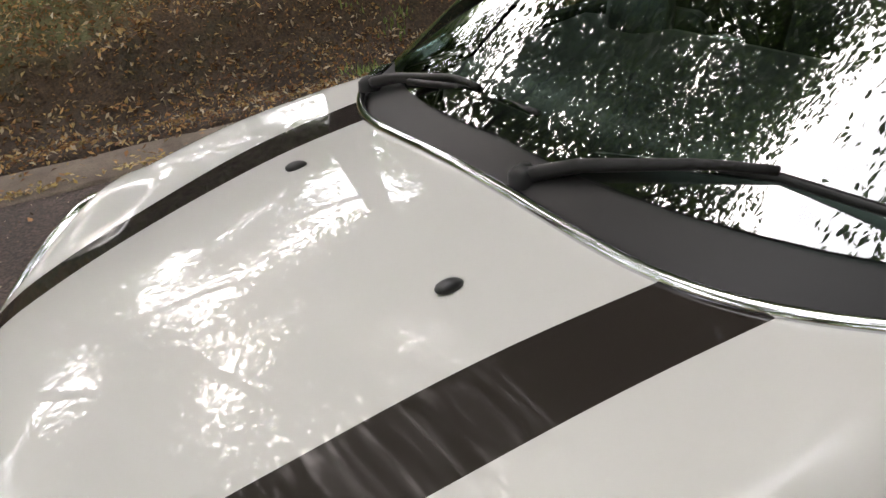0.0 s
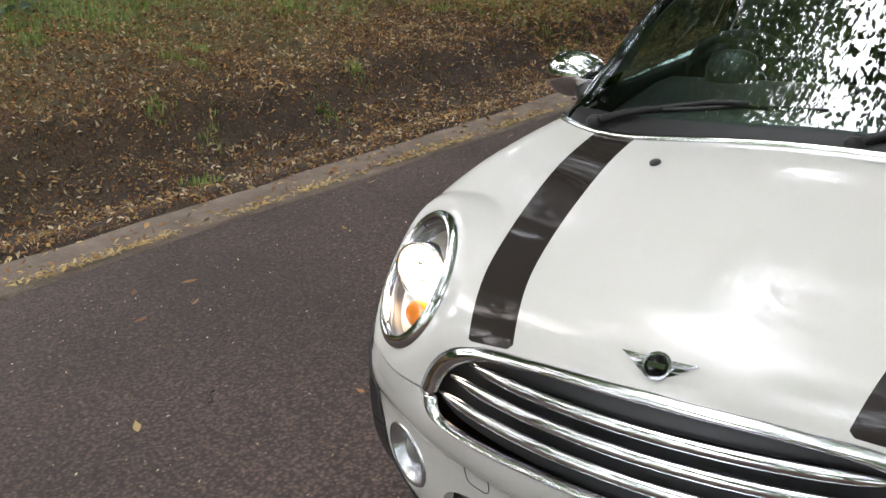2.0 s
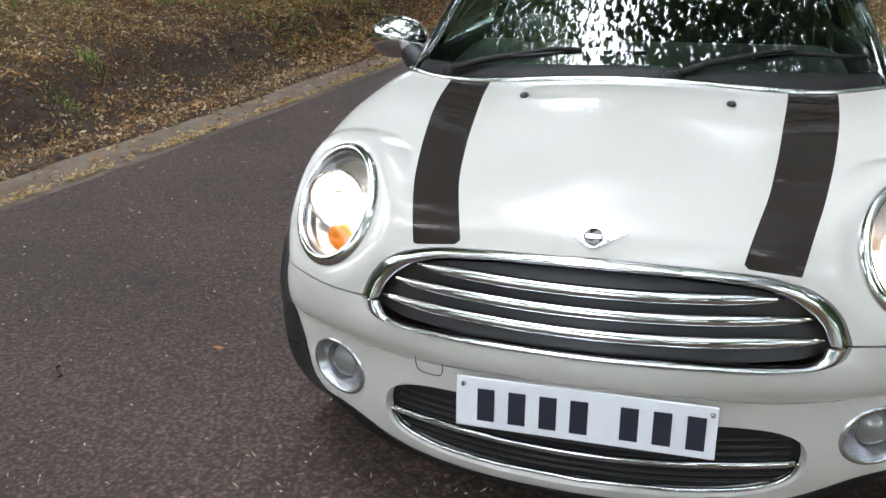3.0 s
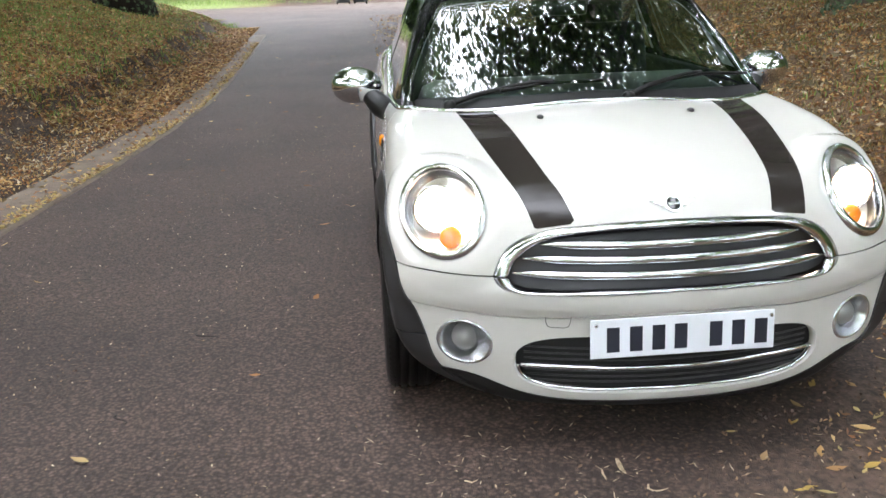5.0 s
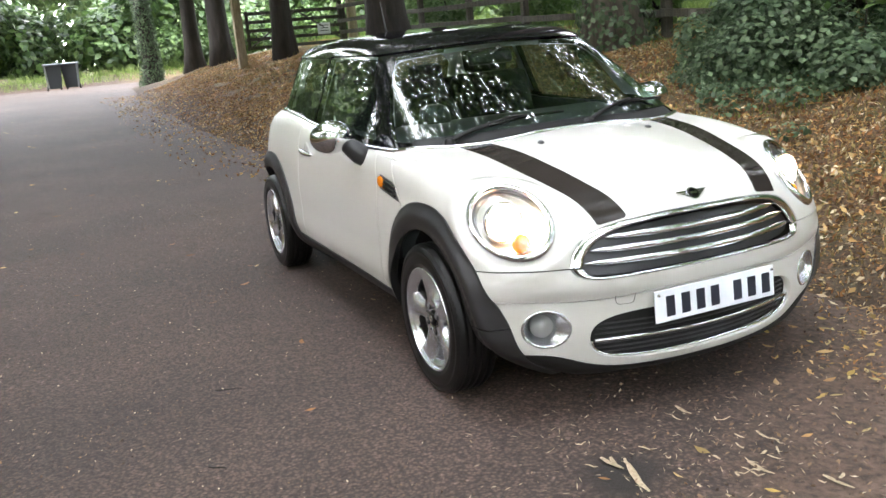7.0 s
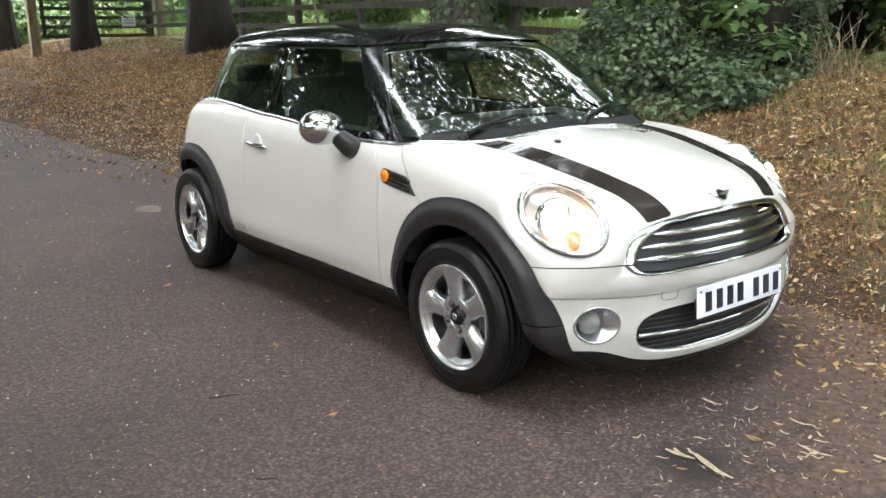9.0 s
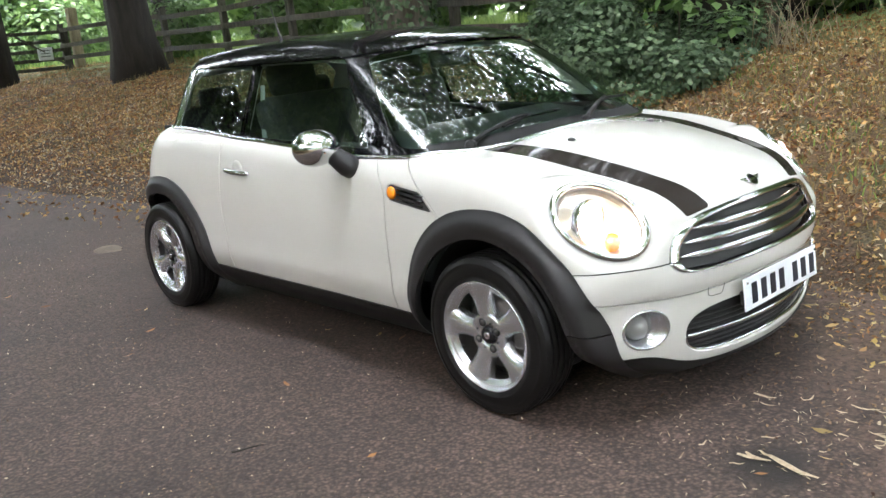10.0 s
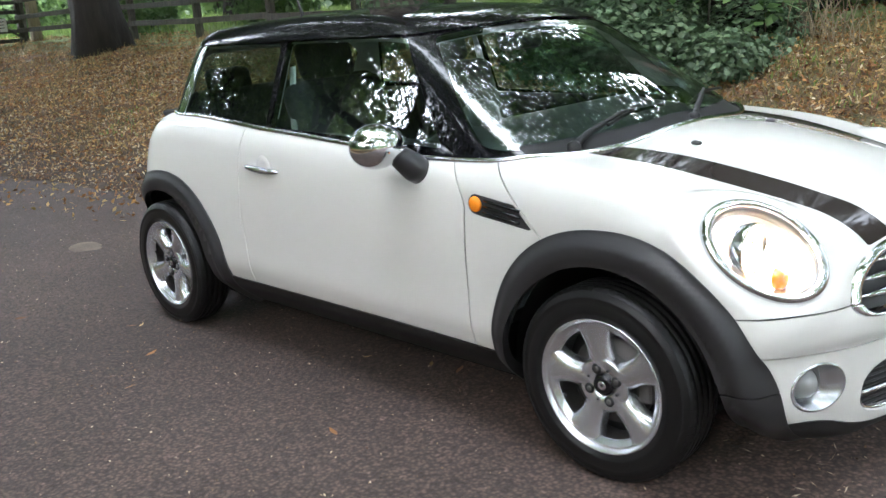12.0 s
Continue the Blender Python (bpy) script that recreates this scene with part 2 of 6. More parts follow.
bark = wood_material("bark", (0.007, 0.0052, 0.0045), (0.032, 0.025, 0.019), 9)
pale_bark = wood_material("pale_bark", (0.05, 0.043, 0.034), (0.19, 0.165, 0.135), 9)
vine_bark = wood_material("vine_bark", (0.035, 0.026, 0.018), (0.13, 0.10, 0.07), 12)
old_wood = wood_material("old_wood", (0.022, 0.020, 0.015), (0.085, 0.078, 0.058), 20)
pale_wood = wood_material("pale_wood", (0.20, 0.16, 0.10), (0.42, 0.35, 0.24), 16)
straw = wood_material("straw", (0.32, 0.24, 0.15), (0.58, 0.47, 0.32), 60)
dead_leaf = leaf_material("dead_leaf", [(0.055, 0.028, 0.014), (0.16, 0.070, 0.026), (0.34, 0.160, 0.052), (0.11, 0.050, 0.020), (0.48, 0.275, 0.095), (0.52, 0.37, 0.165), (0.20, 0.140, 0.045), (0.26, 0.115, 0.036)], 0.7, 0.2)
yellow_leaf = leaf_material("yellow_leaf", [(0.28, 0.18, 0.04), (0.42, 0.29, 0.07), (0.48, 0.37, 0.15), (0.28, 0.22, 0.09), (0.32, 0.17, 0.06), (0.45, 0.35, 0.20)], 0.6, 0.2)
pale_bits = leaf_material("pale_bits", [(0.28, 0.20, 0.11), (0.46, 0.37, 0.24), (0.58, 0.49, 0.34), (0.20, 0.13, 0.07)], 0.8, 0.0)
crumb_mat = leaf_material("soil_crumb", [(0.03, 0.018, 0.012), (0.07, 0.042, 0.028), (0.12, 0.075, 0.045), (0.20, 0.13, 0.07)], 0.8, 0.0)
tree_leaf = leaf_material("tree_leaf", [(0.030, 0.055, 0.014), (0.055, 0.095, 0.022), (0.085, 0.13, 0.03), (0.05, 0.08, 0.025)], 0.5, 0.4)
hedge_leaf = leaf_material("hedge_leaf", [(0.026, 0.058, 0.016), (0.058, 0.111, 0.029), (0.098, 0.169, 0.046), (0.130, 0.208, 0.065)], 0.45, 0.35)
broad_leaf = leaf_material("broad_leaf", [(0.06, 0.12, 0.035), (0.10, 0.18, 0.05), (0.14, 0.22, 0.08)], 0.5, 0.4)
ivy_leaf = leaf_material("ivy_leaf", [(0.030, 0.058, 0.026), (0.060, 0.104, 0.047), (0.130, 0.190, 0.098), (0.044, 0.082, 0.039)], 0.55, 0.2)
far_leaf = leaf_material("far_leaf", [(0.03, 0.06, 0.015), (0.06, 0.10, 0.03), (0.10, 0.15, 0.05), (0.14, 0.19, 0.07)], 0.6, 0.35)
grass_green = leaf_material("grass_green", [(0.10, 0.165, 0.035), (0.18, 0.27, 0.06), (0.27, 0.35, 0.10)], 0.6, 0.4)
grass_dry = leaf_material("grass_dry", [(0.16, 0.12, 0.05), (0.28, 0.20, 0.09), (0.12, 0.12, 0.04), (0.34, 0.25, 0.12)], 0.7, 0.3)
bin_plastic = material("bin_plastic", (0.022, 0.027, 0.030), 0.5)
bin_lid_mat = material("bin_lid", (0.06, 0.07, 0.078), 0.45)

# ================= mesh tools =================
def curve(knots):
    """A smooth function through a few (x, y) knots."""
    xs = np.array([k[0] for k in knots], float)
    ys = np.array([k[1] for k in knots], float)
    h = np.diff(xs)
    s = np.diff(ys) / h
    m = np.empty(len(xs))
    m[0], m[-1] = s[0], s[-1]
    m[1:-1] = (s[:-1] * h[1:] + s[1:] * h[:-1]) / (h[:-1] + h[1:])

    def value(x):
        x = np.clip(x, xs[0], xs[-1])
        i = np.clip(np.searchsorted(xs, x) - 1, 0, len(h) - 1)
        t = (x - xs[i]) / h[i]
        return (ys[i] * (1 + 2 * t) * (1 - t) ** 2 + m[i] * h[i] * t * (1 - t) ** 2
                + ys[i + 1] * t * t * (3 - 2 * t) + m[i + 1] * h[i] * t * t * (t - 1))
    return value


def smax(a, b, k):
    h = np.maximum(k - np.abs(a - b), 0) / k
    return np.maximum(a, b) + h * h * k / 4


def smin(a, b, k):
    return -smax(-a, -b, k)


def gradient(f, V, e=0.002):
    N = np.empty_like(V)
    for i in range(3):
        d = np.zeros(3)
        d[i] = e
        N[:, i] = f(V + d) - f(V - d)
    return N / np.maximum(np.linalg.norm(N, axis=1, keepdims=True), 1e-9)


def grid_box(xs, ys, zs):
    """The six gridded faces of a box, as vertices and padded faces."""
    index, V, F = {}, [], []

    def vid(i, j, k):
        key = (i, j, k)
        if key not in index:
            index[key] = len(V)
            V.append((xs[i], ys[j], zs[k]))
        return index[key]
    nx, ny, nz = len(xs) - 1, len(ys) - 1, len(zs) - 1
    for i in range(nx):
        for j in range(ny):
            F.append((vid(i, j, nz), vid(i + 1, j, nz), vid(i + 1, j + 1, nz), vid(i, j + 1, nz)))
            F.append((vid(i, j, 0), vid(i, j + 1, 0), vid(i + 1, j + 1, 0), vid(i + 1, j, 0)))
    for i in range(nx):
        for k in range(nz):
            F.append((vid(i, 0, k), vid(i + 1, 0, k), vid(i + 1, 0, k + 1), vid(i, 0, k + 1)))
            F.append((vid(i, ny, k), vid(i, ny, k + 1), vid(i + 1, ny, k + 1), vid(i + 1, ny, k)))
    for j in range(ny):
        for k in range(nz):
            F.append((vid(nx, j, k), vid(nx, j + 1, k), vid(nx, j + 1, k + 1), vid(nx, j, k + 1)))
            F.append((vid(0, j, k), vid(0, j, k + 1), vid(0, j + 1, k + 1), vid(0, j + 1, k)))
    F = np.array(F)
    return np.array(V, float), np.hstack([F, -np.ones((len(F), 2), int)])


def project(V, f, spine):
    """Push every vertex along its ray from the spine (x0, x1, z) onto f = 0."""
    c = np.stack([np.clip(V[:, 0], spine[0], spine[1]), V[:, 1] * 0, V[:, 0] * 0 + spine[2]], 1)
    d = V - c
    d /= np.linalg.norm(d, axis=1, keepdims=True)
    lo, hi = np.zeros(len(V)), np.full(len(V), 2.2)
    for _ in range(34):
        t = (lo + hi) / 2
        inside = f(c + d * t[:, None]) < 0
        lo, hi = np.where(inside, t, lo), np.where(inside, hi, t)
    return c + d * ((lo + hi) / 2)[:, None]


def compress(V, F):
    used = np.unique(F[F >= 0])
    new_of = -np.ones(len(V) + 1, int)
    new_of[used] = np.arange(len(used))
    return V[used], np.where(F >= 0, new_of[F], -1)


def carve(m, g):
    """Cut a mesh along g = 0: the part where g <= 0, and the rest."""
    V, F = m
    if len(F) == 0:
        return m, m
    d = g(V)
    d = np.where(np.abs(d) < 1e-7, -1e-7, d)
    s = np.where(F >= 0, d[F], np.nan)
    inn, out = np.nanmax(s, 1) <= 0, np.nanmin(s, 1) > 0
    cuts, ends, A, B = {}, [], [], []

    def cut(i, j):
        key = (min(i, j), max(i, j))
        if key not in cuts:
            cuts[key] = len(V) + len(ends)
            ends.append(key)
        return cuts[key]

    def add(target, poly):
        if len(poly) < 3:
            return
        while len(poly) > 6:
            target.append(poly[:5] + [-1])
            poly = [poly[0]] + poly[4:]
        target.append(poly + [-1] * (6 - len(poly)))
    for row in F[~inn & ~out]:
        poly = [int(v) for v in row if v >= 0]
        pa, pb = [], []
        for n, i in enumerate(poly):
            j = poly[(n + 1) % len(poly)]
            (pa if d[i] <= 0 else pb).append(i)
            if (d[i] <= 0) != (d[j] <= 0):
                c = cut(i, j)
                pa.append(c)
                pb.append(c)
        add(A, pa)
        add(B, pb)
    if ends:
        E = np.array(ends)
        a, b = V[E[:, 0]], V[E[:, 1]]
        sign = np.sign(d[E[:, 0]])
        lo, hi = np.zeros(len(E)), np.ones(len(E))
        for _ in range(14):
            t = (lo + hi) / 2
            same = np.sign(g(a + (b - a) * t[:, None])) == sign
            lo, hi = np.where(same, t, lo), np.where(same, hi, t)
        V = np.vstack([V, a + (b - a) * ((lo + hi) / 2)[:, None]])
    FA = np.vstack([F[inn], np.array(A, int).reshape(-1, 6)])
    FB = np.vstack([F[out], np.array(B, int).reshape(-1, 6)])
    return compress(V, FA), compress(V, FB)


def border(F):
    """Directed edges that only one face has."""
    count = {}
    for row in F:
        poly = [int(v) for v in row if v >= 0]
        for n, i in enumerate(poly):
            j = poly[(n + 1) % len(poly)]
            count[(i, j)] = count.get((i, j), 0) + 1
    return [e for e in count if (e[1], e[0]) not in count]


def hemmed(m, f, depth=0.012, lift=0.0, where=None):
    """Raise a patch by lift along the normals of f and fold its border inwards by depth. Returns vertices, faces, normals."""
    V, F = m
    N = gradient(f, V)
    V = V + N * lift
    edges = [e for e in border(F) if where is None or where((V[e[0]] + V[e[1]]) / 2)]
    V2, F2, N2, twin = [], [], [], {}
    base = len(V)

    def down(i, d):
        key = (i, d)
        if key not in twin:
            twin[key] = base + len(V2)
            V2.append(V[i] - N[i] * d)
        return twin[key]
    for i, j in edges:
        F2.append([j, i, down(i, depth), down(j, depth), -1, -1])
    if F2:
        V = np.vstack([V, np.array(V2)])
        F = np.vstack([F, np.array(F2)])
    return V, F


def polys(F):
    return [[int(v) for v in row if v >= 0] for row in F]


def mesh_ob(name, V, F, mat, parent=None, label="", smooth=True, N=None):
    me = bpy.data.meshes.new(name)
    me.from_pydata([tuple(map(float, v)) for v in V], [], F)
    if smooth:
        me.polygons.foreach_set("use_smooth", np.ones(len(me.polygons), bool))
    me.materials.append(mat)
    me.update()
    if N is not None:
        me.normals_split_custom_set_from_vertices([tuple(map(float, n)) for n in N])
    ob = new(name, me)
    if parent is not None:
        ob.parent = parent
    if label:
        ob["label"] = label
    return ob


def skin(name, m, f, mat, parent, label="", depth=0.012, lift=0.0):
    """A body panel: a patch of the surface f with folded edges."""
    V, F = m
    N = gradient(f, V)
    V2, F2 = hemmed(m, f, depth, lift)
    N2 = np.vstack([N, N[:0]])
    extra = len(V2) - len(V)
    ob = mesh_ob(name, V2, polys(F2), mat, parent, label)
    me = ob.data
    flat = np.zeros(len(me.polygons), bool)
    flat[:len(F)] = True
    me.polygons.foreach_set("use_smooth", flat)
    loops = np.empty((len(me.loops), 3))
    vi = np.empty(len(me.loops), int)
    me.loops.foreach_get("vertex_index", vi)
    me.corner_normals.foreach_get("vector", loops.ravel())
    raw = np.zeros(len(me.loops) * 3)
    me.corner_normals.foreach_get("vector", raw)
    loops = raw.reshape(-1, 3)
    own = np.concatenate([np.full(p.loop_total, p.index < len(F)) for p in me.polygons])
    pick = own & (vi < len(V))
    loops[pick] = N[vi[pick]]
    me.normals_split_custom_set([tuple(n) for n in loops])
    return ob


def bm_ob(name, bm, mat, parent=None, label="", smooth=False):
    me = bpy.data.meshes.new(name)
    bm.to_mesh(me)
    bm.free()
    if smooth:
        me.polygons.foreach_set("use_smooth", np.ones(len(me.polygons), bool))
    me.materials.append(mat)
    ob = new(name, me)
    if parent is not None:
        ob.parent = parent
    if label:
        ob["label"] = label
    return ob


def tube(points, radius, sides=8, closed=False, flat=1.0, up=(0, 0, 1)):
    """Vertices and faces of a round bar along points; radius may be a list; flat squeezes it along up."""
    P = np.array(points, float)
    n = len(P)
    r = np.broadcast_to(np.array(radius, float), (n,))
    V, F = [], []
    up = np.array(up, float)
    for i in range(n):
        a, b = (P[i - 1], P[(i + 1) % n]) if closed else (P[max(i - 1, 0)], P[min(i + 1, n - 1)])
        t = (b - a) / np.linalg.norm(b - a)
        u = np.cross(t, up)
        u /= max(np.linalg.norm(u), 1e-6)
        w = np.cross(u, t)
        for k in range(sides):
            q = 2 * math.pi * k / sides
            V.append(P[i] + r[i] * (math.cos(q) * u + flat * math.sin(q) * w))
    for i in range(n if closed else n - 1):
        for k in range(sides):
            a, b = i * sides + k, i * sides + (k + 1) % sides
            c, d = ((i + 1) % n) * sides + (k + 1) % sides, ((i + 1) % n) * sides + k
            F.append((a, b, c, d))
    if not closed:
        F.append(tuple(range(sides))[::-1])
        F.append(tuple((n - 1) * sides + k for k in range(sides)))
    return V, F


def lathe(profile, segments=48, closed=False):
    """Turn a profile of (along, radius) pairs round the y axis."""
    V, F = [], []
    n = len(profile)
    for s in range(segments):
        a = 2 * math.pi * s / segments
        for y, r in profile:
            V.append((r * math.cos(a), y, r * math.sin(a)))
    for s in range(segments):
        t = (s + 1) % segments
        for k in range(n if closed else n - 1):
            l = (k + 1) % n
            F.append((s * n + k, s * n + l, t * n + l, t * n + k))
    return V, F


def box_bm(sx, sy, sz, at=(0, 0, 0), bevel=0.0, turn=None):
    bm = bmesh.new()
    bmesh.ops.create_cube(bm, size=1, matrix=Matrix.Diagonal((sx, sy, sz, 1)))
    if bevel:
        bmesh.ops.bevel(bm, geom=bm.edges[:], offset=bevel, segments=2, affect="EDGES", profile=0.5)
    if turn is not None:
        bmesh.ops.transform(bm, matrix=turn, verts=bm.verts)
    bmesh.ops.translate(bm, vec=at, verts=bm.verts)
    return bm


# ================= the car =================
# x runs forward from the front axle, y to the car's left, z up from the road.
bonnet_line = curve([(-3.05, 0.90), (-2.8, 0.985), (-2.4, 1.018), (-1.6, 0.985), (-0.7, 0.95), (-0.35, 0.948), (-0.2, 0.946),
                     (0, 0.937), (0.2, 0.907), (0.4, 0.853), (0.55, 0.795), (0.7, 0.708), (0.9, 0.55)])
bonnet_drop = curve([(-3, 0.05), (-0.6, 0.05), (-0.2, 0.15), (0, 0.23), (0.2, 0.31), (0.45, 0.31), (0.7, 0.28)])
half_width = curve([(-3.1, 0.77), (-2.7, 0.795), (-2.2, 0.80), (-0.5, 0.80), (0.1, 0.80), (0.4, 0.785), (0.7, 0.76)])
side_lean = curve([(0.1, -0.25), (0.2, -0.125), (0.28, -0.038), (0.36, -0.004), (0.5, 0.0), (0.65, -0.003), (0.8, -0.02), (0.9, -0.04), (1.1, -0.09)])
nose_line = curve([(0.1, 0.60), (0.2, 0.655), (0.3, 0.680), (0.42, 0.684), (0.455, 0.686), (0.485, 0.698), (0.53, 0.699), (0.57, 0.683), (0.62, 0.664), (0.7, 0.642), (0.8, 0.60), (1.0, 0.48)])
tail_line = curve([(0.1, 2.80), (0.3, 2.93), (0.5, 2.95), (0.8, 2.90), (1.1, 2.80)])
roof_line = curve([(-3.0, 1.29), (-2.6, 1.355), (-2.1, 1.395), (-1.6, 1.408), (-1.25, 1.398), (-0.95, 1.372), (-0.6, 1.32)])


def body_field(P):
    x, a, z = P[:, 0], np.sqrt(P[:, 1] ** 2 + 1e-6), P[:, 2]
    top = (z - (bonnet_line(x) - bonnet_drop(x) * a * a / (1 + (a / 0.62) ** 4))) * 0.96
    tuck = np.clip((x - 0.14) / 0.26, 0, 1)
    tuck = 0.10 * tuck * tuck * (3 - 2 * tuck) * np.clip((0.345 - z) / 0.175, 0, 1.2) ** 1.4
    side = a - (half_width(x) + side_lean(z) - tuck)
    front = (x - (nose_line(z) - 0.43 * a * a)) * 0.9
    rear = -x - (tail_line(z) - 0.28 * a * a)
    f = smax(top, side, 0.12)
    f = smax(f, front, 0.09)
    f = smax(f, rear, 0.25)
    f = smax(f, 0.155 - z, 0.05)
    # the wing is flattened round each headlamp
    q = np.stack([x, -a, z], 1) - HL_C
    plane = q @ HL_N
    ring = np.sqrt((q @ HL_A / HL_RA) ** 2 + (q @ HL_B / HL_RB) ** 2)
    w = np.clip((1.62 - ring) / 0.56, 0, 1) * np.clip((0.15 - np.abs(plane)) / 0.08, 0, 1)
    w = w * w * (3 - 2 * w)
    return f * (1 - w) + plane * w


def cabin_field(P):
    x, a, z = P[:, 0], np.sqrt(P[:, 1] ** 2 + 1e-6), P[:, 2]
    screen = (x - (-0.15 - 0.30 * a * a - 0.30 * a ** 4 - 1.74 * (z - 0.93))) / 2.0
    roof = z - (roof_line(x) - 0.10 * a * a)
    narrow = 0.03 * np.minimum(x + 1.6, 0) ** 2 + 0.10 * np.maximum(x + 0.9, 0) ** 2
    side = (a - (0.715 - 0.40 * (z - 0.95) - narrow)) * 0.93
    rear = (-x - (2.74 - 0.42 * (z - 0.95) - 0.35 * a * a)) * 0.92
    f = smax(screen, side, 0.06)
    f = smax(f, roof, 0.08)
    return smax(f, rear, 0.2)


def both(P):
    """The same points, all on the car's right (y negative)."""
    Q = P.copy()
    Q[:, 1] = -np.abs(Q[:, 1])
    return Q


HL_C = np.array((0.397, -0.628, 0.722))
HL_A = np.array((0.137, 0.065, -0.092)) / np.linalg.norm((0.137, 0.065, -0.092))
HL_N = np.cross(HL_A, (0.001, 0.105, 0.080))
HL_N /= np.linalg.norm(HL_N)
HL_N = HL_N if HL_N[0] > 0 else -HL_N
HL_B = np.cross(HL_N, HL_A)
HL_RA, HL_RB = 0.1686, 0.1256


def lamp_field(scale):
    def g(P):
        q = both(P) - HL_C
        r = np.sqrt((q @ HL_A / HL_RA) ** 2 + (q @ HL_B / HL_RB) ** 2) - scale
        return np.maximum(r * 0.12, 0.15 - P[:, 0])
    return g


grille_top = curve([(0, 0.724), (0.23, 0.714), (0.36, 0.697), (0.43, 0.672), (0.468, 0.643), (0.49, 0.613), (0.506, 0.573), (0.516, 0.540)])
grille_bottom = curve([(0, 0.536), (0.2, 0.532), (0.36, 0.528), (0.45, 0.531), (0.48, 0.539), (0.50, 0.556), (0.516, 0.595)])
bumper_seam = curve([(0, 0.568), (0.4, 0.568), (0.6, 0.573), (0.85, 0.575)])
lip_seam = curve([(0, 0.474), (0.2, 0.470), (0.32, 0.458), (0.5, 0.454), (0.6, 0.459), (0.75, 0.470), (0.85, 0.474)])


def grille_field(inset):
    def g(P):
        a = np.abs(P[:, 1])
        f = np.maximum((P[:, 2] - grille_top(a)) * 0.8, grille_bottom(a) - P[:, 2])
        return np.maximum(f + inset * (0.55 + 0.75 * np.minimum(a / 0.45, 1) ** 2), 0.4 - P[:, 0])
    return g


def intake_field(P):
    q = np.stack([np.abs(P[:, 1]) / 0.455, (P[:, 2] - 0.312) / 0.094], 1)
    d = np.sum(np.abs(q) ** np.array((5.0, 2.6)), axis=1) ** 0.35 - 1
    return np.maximum(d * 0.09, 0.4 - P[:, 0])


FOG = np.array((0.542, -0.595, 0.362))


def fog_field(r):
    def g(P):
        q = both(P) - FOG
        n = np.array((0.75, -0.62, 0.0)) / 0.973
        side = q @ np.array((0.62, 0.75, 0)) / 0.973
        return np.maximum(np.sqrt((side / 1.24) ** 2 + q[:, 2] ** 2) - r, 0.3 - P[:, 0])
    return g


def arch_field(x0, z0, rx, rz, back=2.0):
    def g(P):
        power = np.where(P[:, 0] < x0, back, 2.0)
        d = (np.abs((P[:, 0] - x0) / rx) ** power + np.abs((np.maximum(P[:, 2], z0 - 0.05) - z0) / rz) ** power) ** (1 / power) - 1
        return np.maximum(d * min(rx, rz), 0.45 - np.abs(P[:, 1]))
    return g


front_clad, rear_clad = arch_field(0.036, 0.28, 0.448, 0.485, 2.3), arch_field(-2.435, 0.28, 0.50, 0.475)
front_hole, rear_hole = arch_field(0.005, 0.285, 0.365, 0.375), arch_field(-2.462, 0.285, 0.365, 0.375)
skirt_top = curve([(-3.1, 0.33), (-2.0, 0.325), (-0.4, 0.315), (0.2, 0.292), (0.45, 0.268), (0.55, 0.250), (0.58, 0.215), (0.70, 0.195)])


def sill_field(P):
    return P[:, 2] - skirt_top(P[:, 0])


def bonnet_edge(P):
    """Negative ahead of the slanted shut line that runs from the screen to the front arch."""
    x, z = P[:, 0], P[:, 2]
    return (-0.405 + (0.90 - z) * 1.1 - x) * 0.67


def door_front(P):
    return P[:, 0] - (-0.496 - 0.035 * np.maximum(P[:, 2] - 0.35, 0) - 0.9 * np.maximum(P[:, 2] - 0.78, 0) ** 1.2)


def door_rear(P):
    return (-1.79 + 0.12 * np.maximum(0.62 - P[:, 2], 0)) - P[:, 0]


def hatch_line(P):
    return P[:, 0] + 2.72


xs = np.concatenate([np.linspace(-3.05, -0.6, 90), np.linspace(-0.58, 0.72, 96)])
ys = np.linspace(-0.8, 0.8, 107)
zs = np.linspace(0.15, 0.95, 58)
V, F = grid_box(xs, ys, zs)
V = project(V, body_field, (-2.2, -0.05, 0.52))
shell = (V, F)
shell = carve(shell, lambda P: 0.172 - P[:, 2])[0]
shell = carve(shell, lambda P: np.where(P[:, 2] > 0.8, -cabin_field(P) - 0.002, -1.0))[0]

car = tagged(new("car"), "ivory white three-door hatchback with black bonnet stripes, headlamps lit", "car")

# a dark inner shell shows in the shut lines
inner = carve(shell, front_hole)[1]
inner = carve(inner, rear_hole)[1]
for field in (grille_field(0.0), intake_field, fog_field(0.066), lamp_field(1.0)):
    inner = carve(inner, field)[1]
mesh_ob("inner_shell", inner[0] - gradient(body_field, inner[0]) * 0.011, polys(inner[1]), dark, car)

rest = carve(shell, front_hole)[1]
rest = carve(rest, rear_hole)[1]
clad_f, rest = carve(rest, front_clad)
clad_r, rest = carve(rest, rear_clad)
sill, rest = carve(rest, sill_field)
lamp, rest = carve(rest, lamp_field(1.0))
grille, rest = carve(rest, grille_field(0.0))
intake, rest = carve(rest, intake_field)
fogs, rest = carve(rest, fog_field(0.068))

GAP = 0.0022


def split(m, g):
    """Two panels with a fine gap between them."""
    a = carve(m, lambda P: g(P) + GAP)[0]
    b = carve(m, lambda P: -g(P) + GAP)[0]
    return a, b


